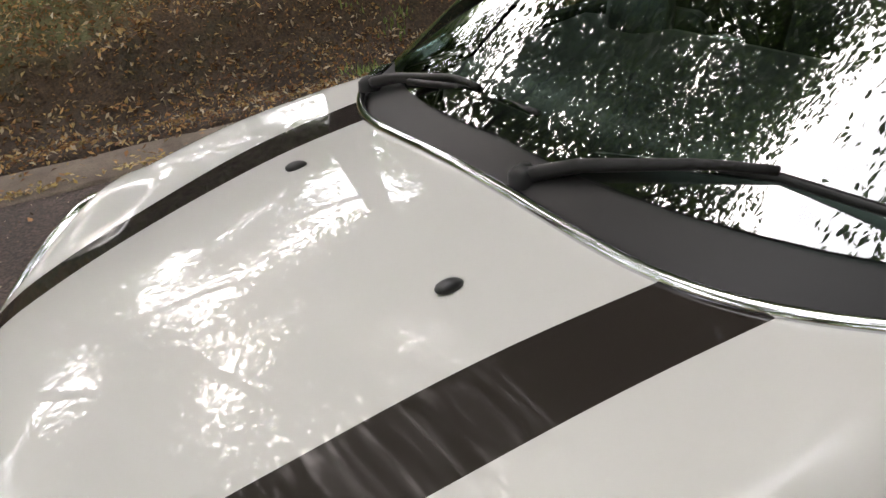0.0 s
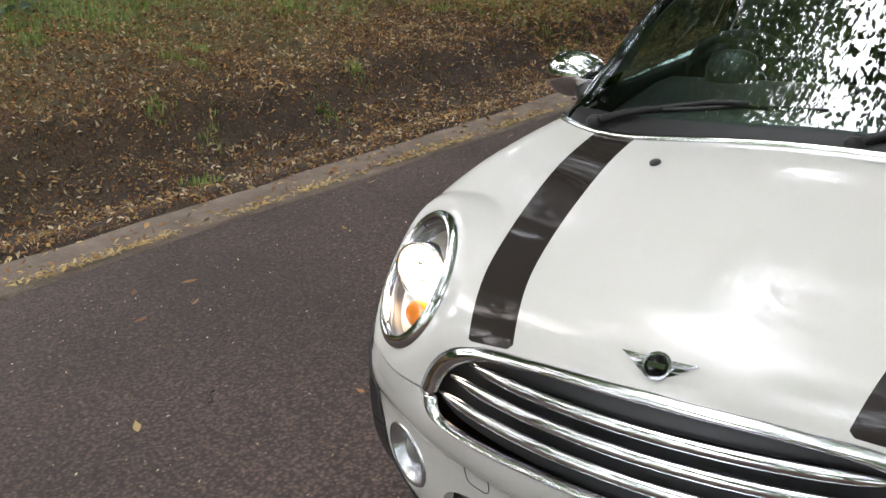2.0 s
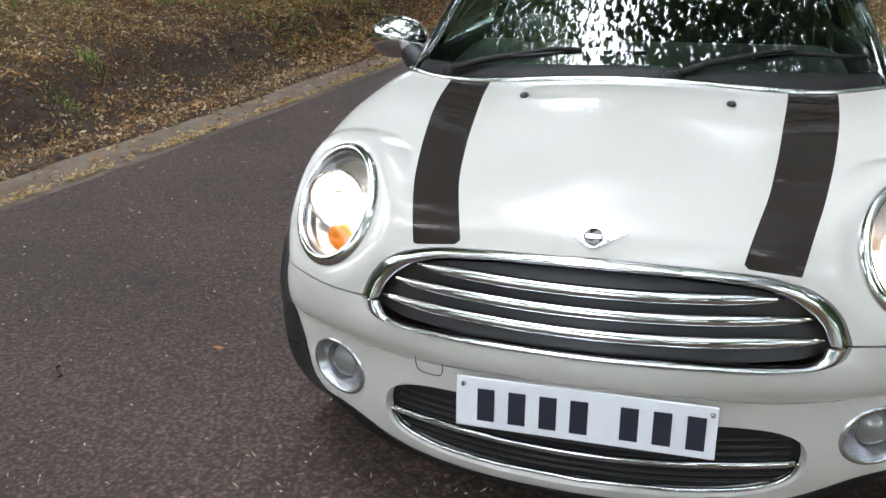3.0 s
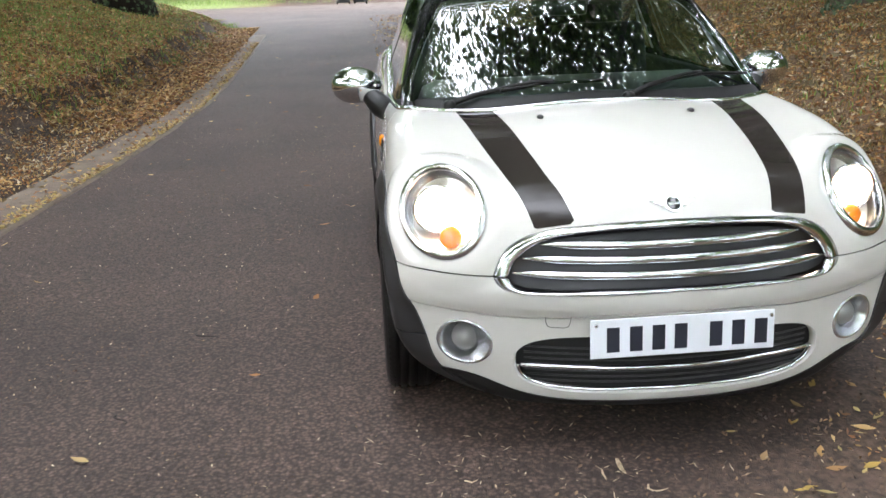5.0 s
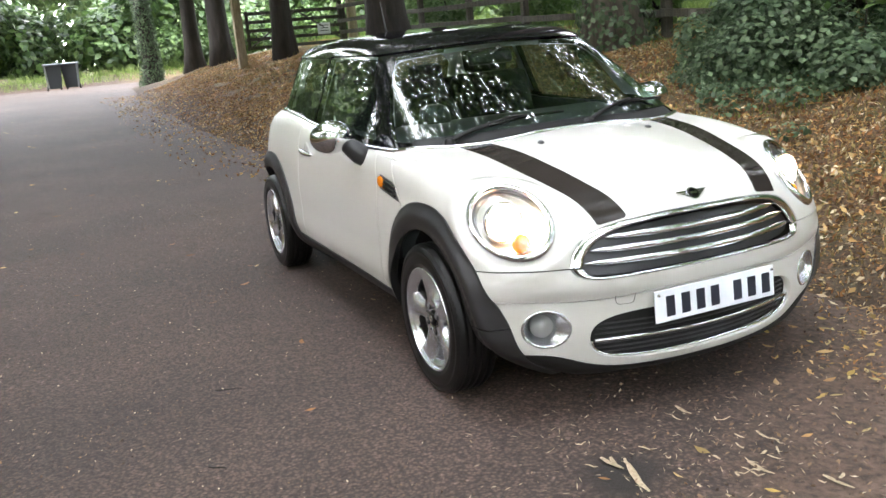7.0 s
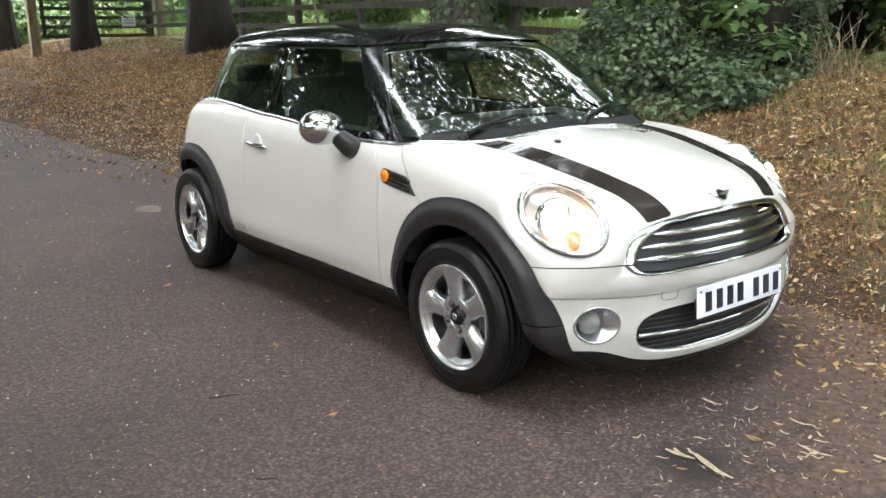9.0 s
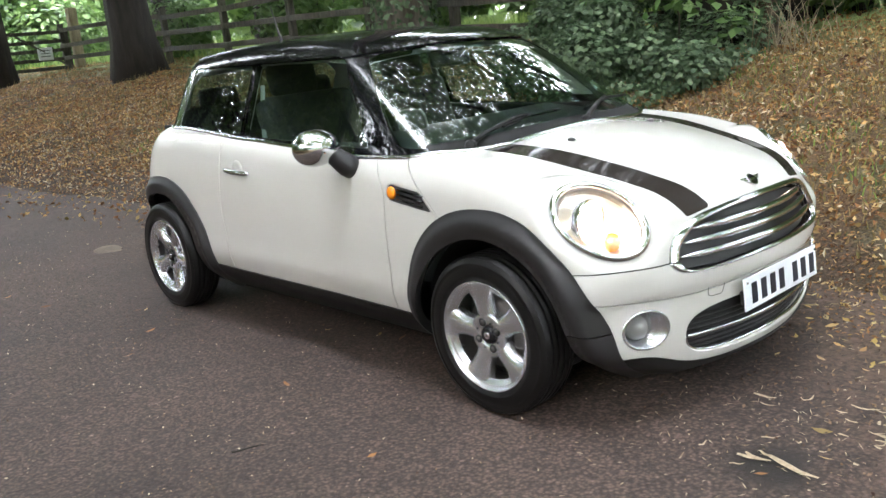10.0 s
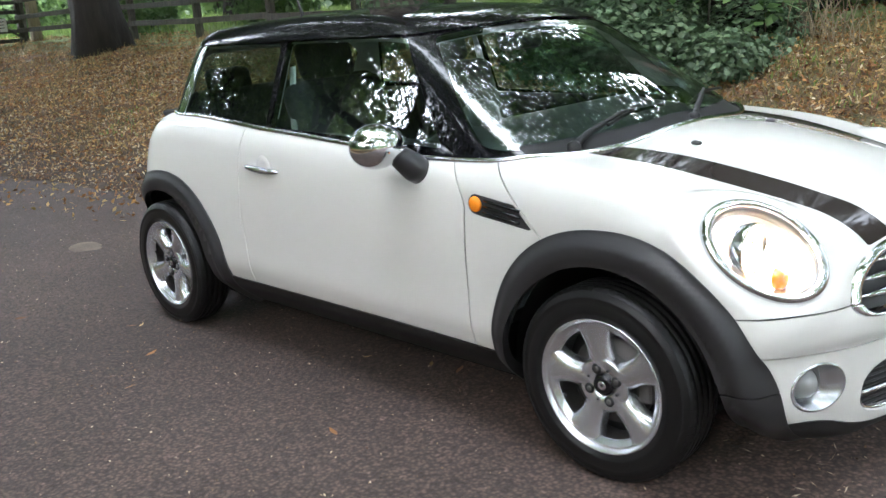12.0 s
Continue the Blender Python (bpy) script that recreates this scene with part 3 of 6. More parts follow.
def sides(name, m, f, mat, label="", depth=0.012, lift=0.0, parent=None):
    """The right and the left piece of a patch, as two parts."""
    made = []
    for sign in (-1, 1):
        p = carve(m, lambda P: sign * -P[:, 1])[0]
        if len(p[1]):
            made.append(skin(name, p, f, mat, parent or car, label, depth, lift))
    return made


bumper, upper = split(rest, lambda P: np.maximum(P[:, 2] - bumper_seam(np.abs(P[:, 1])), 0.2 - P[:, 0]))
bumper_low, bumper_top = split(bumper, lambda P: P[:, 2] - lip_seam(np.abs(P[:, 1])))
bonnet, upper = split(upper, bonnet_edge)
upper = carve(upper, lambda P: P[:, 0] - 0.25)[0]
stripe_out = curve([(-0.4, 0.54), (-0.24, 0.525), (0.1, 0.490), (0.3, 0.458), (0.45, 0.427), (0.58, 0.388), (0.65, 0.36)])
stripe_in = curve([(-0.4, 0.408), (-0.2, 0.398), (0.1, 0.368), (0.3, 0.345), (0.45, 0.321), (0.59, 0.281), (0.65, 0.26)])


def stripe_only(P):
    a = np.abs(P[:, 1] - 0.006)
    end = 0.7165 - 0.146 * (a - 0.282) - P[:, 2]
    return np.maximum(np.maximum(a - stripe_out(P[:, 0]), stripe_in(P[:, 0]) - a), end)


stripes, bonnet = carve(bonnet, stripe_only)
skin("bonnet", bonnet, body_field, paint, car, "ivory painted clamshell bonnet")
sides("stripe", stripes, body_field, stripe_black, "matt black bonnet stripe", 0.002)
skin("bumper_skin", bumper_top, body_field, paint, car, "ivory painted front bumper")
skin("lower_bumper", bumper_low, body_field, paint, car)
wing, behind = split(upper, lambda P: -door_front(P))
doors, quarter = split(behind, lambda P: door_rear(P))


def slot_field(P):
    """The side scuttle: round at the indicator, slanted along the shut line."""
    x, dz = P[:, 0], P[:, 2] - (0.788 - 0.12 * (P[:, 0] + 0.45))
    left = np.where(x < -0.466, np.hypot(x + 0.466, dz), np.abs(dz)) - 0.031
    return np.maximum(left, (x - (-0.418 + (0.90 - P[:, 2]) * 1.1)) * 0.67)


slot, wing = carve(wing, slot_field)
sides("front_wing", wing, body_field, paint)
sides("side_scuttle", slot, body_field, plastic, "black ribbed side scuttle", 0.01, -0.004)
sides("door", doors, body_field, paint, "ivory painted door")
hatch, quarter = split(quarter, hatch_line)
sides("rear_quarter", quarter, body_field, paint)
skin("tailgate", hatch, body_field, paint, car)
clad_end, clad_f = split(clad_f, lambda P: np.maximum(P[:, 2] - 0.372, 0.2 - P[:, 0]))
for m, name, edge_of in ((clad_f, "front_arch_trim", front_clad), (clad_end, "arch_trim_end", front_clad), (clad_r, "rear_arch_trim", rear_clad)):
    def swell(P, edge_of=edge_of):
        inward = np.clip(-edge_of(P), 0, 0.2)
        rise, fall = np.clip(inward / 0.045, 0, 1), np.clip((inward - 0.050) / 0.045, 0, 1)
        return 0.006 + 0.016 * rise * rise * (3 - 2 * rise) - 0.014 * fall * fall

    def trim_field(P, swell=swell):
        return body_field(P) - swell(P)
    raised = (m[0] + gradient(body_field, m[0]) * swell(m[0])[:, None], m[1])
    sides(name, raised, trim_field, plastic, "matt black plastic wheel arch trim", 0.035)
front_skirt, sill = carve(sill, lambda P: 0.0 - P[:, 0])
front_skirt = carve(front_skirt, lambda P: 0.33 - P[:, 0])[0]
rear_skirt, sill = carve(sill, lambda P: P[:, 0] + 2.45)
sides("sill_trim", sill, body_field, skirt_shade_black, "black plastic sill trim", 0.03, 0.006)
sides("front_skirt", front_skirt, body_field, skirt_shade_black, "black plastic chin skirt", 0.03, 0.004)
skin("rear_skirt", rear_skirt, body_field, skirt_shade_black, car, "", 0.03, 0.004)

# ---- grille ----


def swept_trim(name, n, outer, inner, bulge, label):
    """A convex chrome strip on the nose between two lines, each a function of u from -1 to 1 that gives (y, z)."""
    V, F, m = [], [], 9
    for u in np.sin(np.linspace(-math.pi / 2, math.pi / 2, n)):
        (yo, zo), (yi, zi) = outer(u), inner(u)
        for k in range(m):
            t = k / (m - 1)
            y, z = yo + (yi - yo) * t, zo + (zi - zo) * t
            V.append((nose_x(y, z, 0.012) + (bulge + 0.012) * math.sin(math.pi * t) ** 0.5, y, z))
    for i in range(n - 1):
        for k in range(m - 1):
            a0 = i * m + k
            F.append((a0, a0 + 1, a0 + m + 1, a0 + m))
    F.append(tuple(range(m))[::-1])
    F.append(tuple((n - 1) * m + k for k in range(m)))
    return mesh_ob(name, V, F, chrome, car, label)


def nose_x(y, z, back=0.0):
    lo, hi = 0.2, 0.9
    for _ in range(30):
        m = (lo + hi) / 2
        if body_field(np.array([(m, y, z)]))[0] < 0:
            lo = m
        else:
            hi = m
    return lo - back


TURN = (0, 0.3, 0.5, 0.65, 0.78, 0.88, 1)
top_y = curve(list(zip(TURN, (0, 0.230, 0.360, 0.430, 0.468, 0.490, 0.507))))
top_z = curve(list(zip(TURN, (0.725, 0.715, 0.698, 0.673, 0.644, 0.614, 0.574))))
low_y = curve(list(zip(TURN, (0, 0.200, 0.325, 0.385, 0.423, 0.445, 0.460))))
low_z = curve(list(zip(TURN, (0.702, 0.696, 0.680, 0.656, 0.628, 0.604, 0.574))))
swept_trim("grille_surround", 91, lambda u: (math.copysign(float(top_y(abs(u))), u), float(top_z(abs(u)))),
           lambda u: (math.copysign(float(low_y(abs(u))), u), float(low_z(abs(u)))), 0.008, "chrome grille surround")
foot_y = curve(list(zip(TURN, (0, 0.200, 0.350, 0.430, 0.470, 0.488, 0.503))))
foot_z = curve(list(zip(TURN, (0.536, 0.532, 0.527, 0.528, 0.534, 0.544, 0.566))))
lip_y = curve(list(zip(TURN, (0, 0.190, 0.330, 0.400, 0.436, 0.450, 0.458))))
lip_z = curve(list(zip(TURN, (0.548, 0.546, 0.540, 0.538, 0.542, 0.551, 0.566))))
swept_trim("grille_lower_trim", 91, lambda u: (math.copysign(float(lip_y(abs(u))), u), float(lip_z(abs(u)))),
           lambda u: (math.copysign(float(foot_y(abs(u))), u), float(foot_z(abs(u)))), 0.007, "chrome lower grille trim")
hole = carve(grille, grille_field(0.018))[0]
mesh_ob("grille_mesh", hole[0] - gradient(body_field, hole[0]) * 0.04, polys(hole[1]), plastic, car)


for z0, reach in ((0.660, 0.372), (0.620, 0.424), (0.580, 0.452)):
    n = 41
    pts, rad = [], []
    for i in range(n):
        u = -1 + 2 * i / (n - 1)
        y = u * reach
        pts.append((nose_x(y, z0, 0.010), y, z0))
        rad.append(0.0145 * max(1 - abs(u) ** 10, 0.25))
    VV, FF = tube(pts, rad, 12, flat=0.9)
    mesh_ob("grille_bar", VV, FF, chrome, car, "polished chrome grille bar")

# ---- lower intake ----
mesh_ob("intake_mesh", intake[0] - gradient(body_field, intake[0]) * 0.026, polys(intake[1]), dark, car)
rim_in = carve(intake, lambda P: -(intake_field(P) + 0.001))[0]
V, F = hemmed(rim_in, body_field, 0.028)
mesh_ob("intake_edge", V, polys(F), paint, car)
n = 49
pts = [(nose_x(0.43 * (-1 + 2 * i / (n - 1)), 0.302, 0.014), 0.43 * (-1 + 2 * i / (n - 1)), 0.302) for i in range(n)]
mesh_ob("intake_bar", *tube(pts, 0.0075, 8), chrome, car, "slim chrome bar across the intake")
pts = []
for i in range(61):
    a = math.pi * (1.02 + 0.96 * i / 60)
    y = 0.440 * np.sign(math.cos(a)) * abs(math.cos(a)) ** 0.30
    z = 0.312 - 0.084 * abs(math.sin(a)) ** 0.8
    pts.append((nose_x(y, z, 0.014), y, z))
mesh_ob("intake_lower_trim", *tube(pts, 0.006, 8), chrome, car)
for k in range(7):
    z = 0.25 + 0.018 * k
    pts = [(nose_x(0.42 * (-1 + i / 10), z, 0.025), 0.42 * (-1 + i / 10), z) for i in range(21)]
    mesh_ob("intake_slat", *tube(pts, 0.003, 5), plastic, car)

# ---- number plate, its characters given as plain bars ----
plate_turn = Matrix.Rotation(radians(-4), 4, "Y")
plate = bm_ob("number_plate", box_bm(0.006, 0.524, 0.113, (0.697, 0.006, 0.411), 0.0025, plate_turn), plate_white, car,
              "white number plate with dark bars")
for i, y in enumerate((-0.196, -0.131, -0.067, -0.004, 0.096, 0.160, 0.225)):
    bm_ob("bar", box_bm(0.003, 0.036, 0.072, (0.7008, y + 0.004, 0.408), 0.001, plate_turn), ink, plate)
for y in (-0.245, 0.252):
    bm = bmesh.new()
    bmesh.ops.create_cone(bm, cap_ends=True, segments=12, radius1=0.006, radius2=0.004, depth=0.005)
    bmesh.ops.transform(bm, matrix=Matrix.Translation((0.701, y + 0.005, 0.452)) @ Matrix.Rotation(radians(90), 4, "Y"), verts=bm.verts)
    bm_ob("plate_screw", bm, alloy, plate)
bm_ob("plate_holder", box_bm(0.03, 0.46, 0.05, (0.678, 0.006, 0.39), 0.004, plate_turn), plastic, car)

# ---- tow eye cover ----
pts = [(nose_x(y, z, -0.0006), y, z) for y, z in ((-0.366, 0.462), (-0.366, 0.445), (-0.362, 0.434), (-0.352, 0.429), (-0.315, 0.429), (-0.304, 0.434), (-0.300, 0.446), (-0.299, 0.463))]
mesh_ob("tow_eye_seam", *tube(pts, 0.0011, 5), dark, car)

# ---- headlamps ----


def on_body(p, n, field=body_field, back=0.25):
    """From p slide along n until the body's surface."""
    p, n = np.array(p, float), np.array(n, float)
    lo, hi = -back, back
    for _ in range(30):
        m = (lo + hi) / 2
        if field((p + n * m)[None])[0] < 0:
            lo = m
        else:
            hi = m
    return p + n * lo


def mirrored(V, F, sign):
    if sign < 0:
        return V, F
    return [(v[0], -v[1], v[2]) for v in V], [tuple(f)[::-1] for f in F]


def body_loop(s, lift, n=64):
    return [on_body(HL_C + HL_A * HL_RA * s * math.cos(a) + HL_B * HL_RB * s * math.sin(a), HL_N) + HL_N * lift
            for a in (2 * math.pi * i / n for i in range(n))]


def lamp_loop(s, lift, n=64, follow=0.45):
    """A loop of the lamp, nearly in one plane, a little drawn towards the curve of the wing."""
    flat = [HL_C + HL_A * HL_RA * s * math.cos(a) + HL_B * HL_RB * s * math.sin(a) for a in (2 * math.pi * i / n for i in range(n))]
    h = np.array([(q - p) @ HL_N for p, q in zip(flat, body_loop(s, 0.0, n))])
    mean = h.mean() + follow * (h - h.mean()) + 0.003
    return [p + HL_N * (k + lift) for p, k in zip(flat, mean)]


def strip(loops, close=False):
    V, F, n = [], [], len(loops[0])
    for l in loops:
        V += [tuple(p) for p in l]
    for k in range(len(loops) - 1):
        for i in range(n):
            j = (i + 1) % n
            F.append((k * n + i, k * n + j, (k + 1) * n + j, (k + 1) * n + i))
    if close:
        F.append(tuple((len(loops) - 1) * n + i for i in range(n)))
    return V, F


def flat_loop(s, depth, n=64):
    """A loop of the lamp bowl, at a depth behind the lamp's plane."""
    return [HL_C + HL_A * HL_RA * s * math.cos(a) + HL_B * HL_RB * s * math.sin(a) - HL_N * depth
            for a in (2 * math.pi * i / n for i in range(n))]


def blend_loop(a, b, t):
    return [p * (1 - t) + q * t for p, q in zip(a, b)]


for sign in (-1, 1):
    lamp_ob = new("headlamp")
    lamp_ob.parent = car
    lamp_ob["label"] = "round headlamp with chrome ring, lit"
    ring = strip([body_loop(1.05, -0.006), body_loop(1.05, 0.002), lamp_loop(1.025, 0.008, follow=0.9), lamp_loop(0.99, 0.013, follow=0.8), lamp_loop(0.95, 0.015, follow=0.7),
                  lamp_loop(0.915, 0.015, follow=0.6), lamp_loop(0.89, 0.012), lamp_loop(0.88, 0.006), lamp_loop(0.875, -0.010)])
    mesh_ob("chrome_ring", *mirrored(*ring, sign), chrome, lamp_ob, "chrome headlamp ring")
    inner_ring = strip([lamp_loop(0.876, -0.004), lamp_loop(0.86, -0.002), lamp_loop(0.83, -0.016), lamp_loop(0.82, -0.034)])
    mesh_ob("inner_ring", *mirrored(*inner_ring, sign), lamp_grey, lamp_ob, "grey inner lamp ring")
    edge = lamp_loop(0.855, -0.002)
    centre = sum(edge) / len(edge)
    lens = strip([edge] + [[p * k + centre * (1 - k) + HL_N * 0.034 * (1 - k * k) for p in edge] for k in (0.9, 0.75, 0.55, 0.35, 0.15)], True)
    lens_ob = mesh_ob("lens", *mirrored(*lens, sign), clear, lamp_ob, "clear headlamp lens")
    lens_ob.visible_shadow = False
    bowl = [lamp_loop(0.82, -0.030)] + [blend_loop(lamp_loop(0.82, -0.030), flat_loop(0.1, 0.11), t ** 0.8) for t in (0.2, 0.45, 0.7, 0.9, 1.0)]
    mesh_ob("reflector", *mirrored(*strip(bowl, True), sign), reflector, lamp_ob, "bright reflector bowl")

    def dish(at, steps, n=36):
        """Rings round the car's long axis: (radius, forward) steps from the point at."""
        return [[np.array((at[0] + fwd, at[1] + r * math.cos(q), at[2] + r * math.sin(q))) for q in (2 * math.pi * k / n for k in range(n))] for r, fwd in steps]
    main_at = np.array((0.372, -0.640, 0.722))
    bezel = strip(dish(main_at, [(0.066, -0.030), (0.074, -0.004), (0.073, 0.004), (0.069, 0.005), (0.066, -0.004), (0.064, -0.020)]))
    mesh_ob("lamp_bezel", *mirrored(*bezel, sign), chrome, lamp_ob, "chrome bezel round the main beam")
    cup = strip(dish(main_at, [(0.066, -0.004), (0.060, -0.022), (0.048, -0.040), (0.032, -0.052), (0.016, -0.058)]), True)
    mesh_ob("beam_cup", *mirrored(*cup, sign), reflector, lamp_ob, "polished main beam cup")
    dome = strip(dish(main_at, [(0.024, -0.054), (0.024, -0.030), (0.021, -0.020), (0.014, -0.013), (0.004, -0.010)], 24), True)
    mesh_ob("bulb", *mirrored(*dome, sign), bulb_glow, lamp_ob, "glowing main beam bulb")
    for k in range(3):
        z = main_at[2] - 0.020 + 0.020 * k
        half = 0.020 if k == 1 else 0.014
        V, F = tube([(main_at[0] - 0.006, main_at[1] - half, z), (main_at[0] - 0.003, main_at[1], z), (main_at[0] - 0.006, main_at[1] + half, z)], 0.0035, 6)
        mesh_ob("bulb_shield", *mirrored(V, F, sign), satin, lamp_ob)
    side_at = HL_C + HL_A * 0.070 + HL_B * 0.030 - HL_N * 0.050
    dome = strip(dish(side_at, [(0.040, -0.010), (0.036, 0.004), (0.024, 0.013), (0.006, 0.017)], 24), True)
    mesh_ob("side_light", *mirrored(*dome, sign), bulb_glow, lamp_ob, "small glowing side light")
    amber_at = np.array((0.437, -0.608, 0.651))
    disc = strip(dish(amber_at, [(0.032, -0.014), (0.034, -0.002), (0.031, 0.006), (0.022, 0.011), (0.010, 0.014), (0.002, 0.0145)], 28), True)
    mesh_ob("indicator", *mirrored(*disc, sign), amber, lamp_ob, "round amber indicator lens")
    for k in range(4):
        z = amber_at[2] - 0.012 + 0.010 * k
        V, F = tube([(amber_at[0] - 0.002, amber_at[1] + 0.040, z), (amber_at[0] - 0.012, amber_at[1] + 0.075, z)], 0.002, 5)
        mesh_ob("reflector_rib", *mirrored(V, F, sign), satin, lamp_ob)

# ---- fog lamps ----
FN = np.array((0.77, -0.63, 0.03))
FN /= np.linalg.norm(FN)
FU = np.cross((0, 0, 1), FN)
FU /= np.linalg.norm(FU)
FW = np.cross(FN, FU)


def fog_loop(r, lift, n=40):
    return [on_body(FOG + (FU * math.cos(a) * 1.24 + FW * math.sin(a)) * r, FN, back=0.15) + FN * lift for a in (2 * math.pi * i / n for i in range(n))]


def fog_flat(r, depth, shift=0.0, n=40):
    c = sum(fog_loop(0.05, 0)) / n - FU * shift
    return [c + (FU * math.cos(a) + FW * math.sin(a)) * r - FN * depth for a in (2 * math.pi * i / n for i in range(n))]


for sign in (-1, 1):
    fog = new("fog_lamp")
    fog.parent = car
    ring = strip([fog_loop(0.070, -0.004), fog_loop(0.068, 0.004), fog_loop(0.063, 0.005), fog_loop(0.060, 0.0), fog_flat(0.052, 0.022, 0.016), fog_flat(0.042, 0.040, 0.026)])
    mesh_ob("fog_lamp_bezel", *mirrored(*ring, sign), satin, fog, "satin silver fog lamp bezel")
    bm = bmesh.new()
    bmesh.ops.create_uvsphere(bm, u_segments=24, v_segments=14, radius=0.045)
    c = sum(fog_flat(0.04, 0.046, 0.025)) / 40
    bmesh.ops.translate(bm, vec=(c[0], c[1] * -sign, c[2]), verts=bm.verts)
    bm_ob("fog_lamp_glass", bm, fog_glass, fog, "round frosted lamp glass", True)

# ---- badge ----
badge = new("badge")
badge.parent = car
badge["label"] = "chrome winged bonnet badge"
BC = np.array((0.592, 0.0, 0.757))
BN = gradient(body_field, BC[None])[0]
BU = np.array((0, 1.0, 0))
BW = np.cross(BN, BU)
BW = BW if BW[2] > 0 else -BW


def plate_of(outline, thick, lift):
    """A thin raised plate on the bonnet with the outline given in (across, up)."""
    top = [on_body(BC + BU * u + BW * w, BN, back=0.06) + BN * (lift + thick) for u, w in outline]
    low = [p - BN * thick for p in top]
    n = len(top)
    V = [tuple(p) for p in low + top]
    F = [tuple(range(n, 2 * n))] + [(i, (i + 1) % n, n + (i + 1) % n, n + i) for i in range(n)]
    return V, F


mesh_ob("roundel", *plate_of([(0.025 * math.cos(2 * math.pi * i / 32), 0.025 * math.sin(2 * math.pi * i / 32)) for i in range(32)], 0.006, 0), chrome, badge, smooth=False)
mesh_ob("roundel_face", *plate_of([(0.0195 * math.cos(2 * math.pi * i / 32), 0.0195 * math.sin(2 * math.pi * i / 32)) for i in range(32)], 0.0015, 0.0055), gloss_black, badge, smooth=False)
mesh_ob("roundel_bar", *plate_of([(-0.015, -0.0045), (0.015, -0.0045), (0.015, 0.0045), (-0.015, 0.0045)], 0.001, 0.007), chrome, badge, smooth=False)
for s in (-1, 1):
    for k in range(3):
        up = 0.0145 - 0.010 * k
        reach = 0.066 - 0.014 * k
        outline = [(s * 0.022, up - 0.0085), (s * (reach - 0.012), up - 0.0065), (s * reach, up + 0.0005), (s * 0.022, up)]
        mesh_ob("feather", *plate_of(outline if s > 0 else outline[::-1], 0.004, 0), chrome, badge, smooth=False)

# ---- washer nozzles ----
for s in (-1, 1):
    c = on_body((0.0, s * 0.258, 0.92), (0, 0, 1))
    bm = bmesh.new()
    bmesh.ops.create_uvsphere(bm, u_segments=14, v_segments=8, radius=1)
    bmesh.ops.scale(bm, vec=(0.019, 0.012, 0.0085), verts=bm.verts)
    bmesh.ops.translate(bm, vec=(c[0], c[1], c[2] + 0.003), verts=bm.verts)
    bm_ob("washer_nozzle", bm, plastic, car, "small black washer nozzle", True)

# ---- cabin ----
xs = np.linspace(-2.95, -0.05, 110)
ys = np.linspace(-0.74, 0.74, 60)
zs = np.linspace(0.8, 1.45, 36)
V, F = grid_box(xs, ys, zs)
V = project(V, cabin_field, (-2.2, -0.95, 0.98))
cabin = carve((V, F), lambda P: 0.86 - P[:, 2])[0]
cabin = carve(cabin, lambda P: -body_field(P) - 0.002)[0]


def is_screen(P):
    a = np.abs(P[:, 1])
    return P[:, 0] - (-0.15 - 0.30 * a * a - 0.30 * a ** 4 - 1.74 * (P[:, 2] - 0.93)) + 0.05


def screen_glass(P):
    a, z = np.abs(P[:, 1]), P[:, 2]
    t = (z - 0.94) / 0.38
    return smax(np.maximum(z - 1.322 + 0.12 * a * a, -is_screen(P) - 0.09),
                smax(a - (0.700 - 0.10 * t - 0.125 * t * t), 0.965 - 0.03 * a - z, 0.02), 0.03)


def door_glass(P):
    x, z = P[:, 0], P[:, 2]
    front = (x - (-0.655 - (z - 0.934) * 0.80)) * 0.78
    return np.maximum(smax(smax(front, -1.640 - x, 0.02), z - 1.303, 0.03), np.maximum(0.942 - 0.035 * (x + 0.65) - z, 0.4 - np.abs(P[:, 1])))


def quarter_glass(P):
    x, z = P[:, 0], P[:, 2]
    rear = -(x - (-2.46 + (z - 0.995) * 0.40)) * 0.93
    return np.maximum(smax(smax(rear, x + 1.672, 0.02), z - 1.300, 0.04), np.maximum(0.945 - 0.035 * (x + 0.65) - z, 0.4 - np.abs(P[:, 1])))


def rear_glass(P):
    return np.maximum(np.maximum(np.abs(P[:, 1]) - 0.52, P[:, 0] + 2.5), np.maximum(P[:, 2] - 1.28, 1.03 - P[:, 2]))




def chains(F, V, keep):
    """Border edges that satisfy keep, strung into polylines."""
    nxt = {i: j for i, j in border(F) if keep(V[i]) and keep(V[j])}
    starts = [i for i in nxt if i not in set(nxt.values())] or list(nxt)[:1]
    lines = []
    for s in starts:
        line, i = [s], s
        while i in nxt and len(line) < 5000:
            i = nxt[i]
            line.append(i)
            if i == s:
                break
        lines.append(V[line])
    return lines


def resampled(line, step):
    d = np.concatenate([[0], np.cumsum(np.linalg.norm(np.diff(line, axis=0), axis=1))])
    t = np.linspace(0, d[-1], max(int(d[-1] / step), 2) + 1)
    return np.stack([np.interp(t, d, line[:, k]) for k in range(3)], 1)


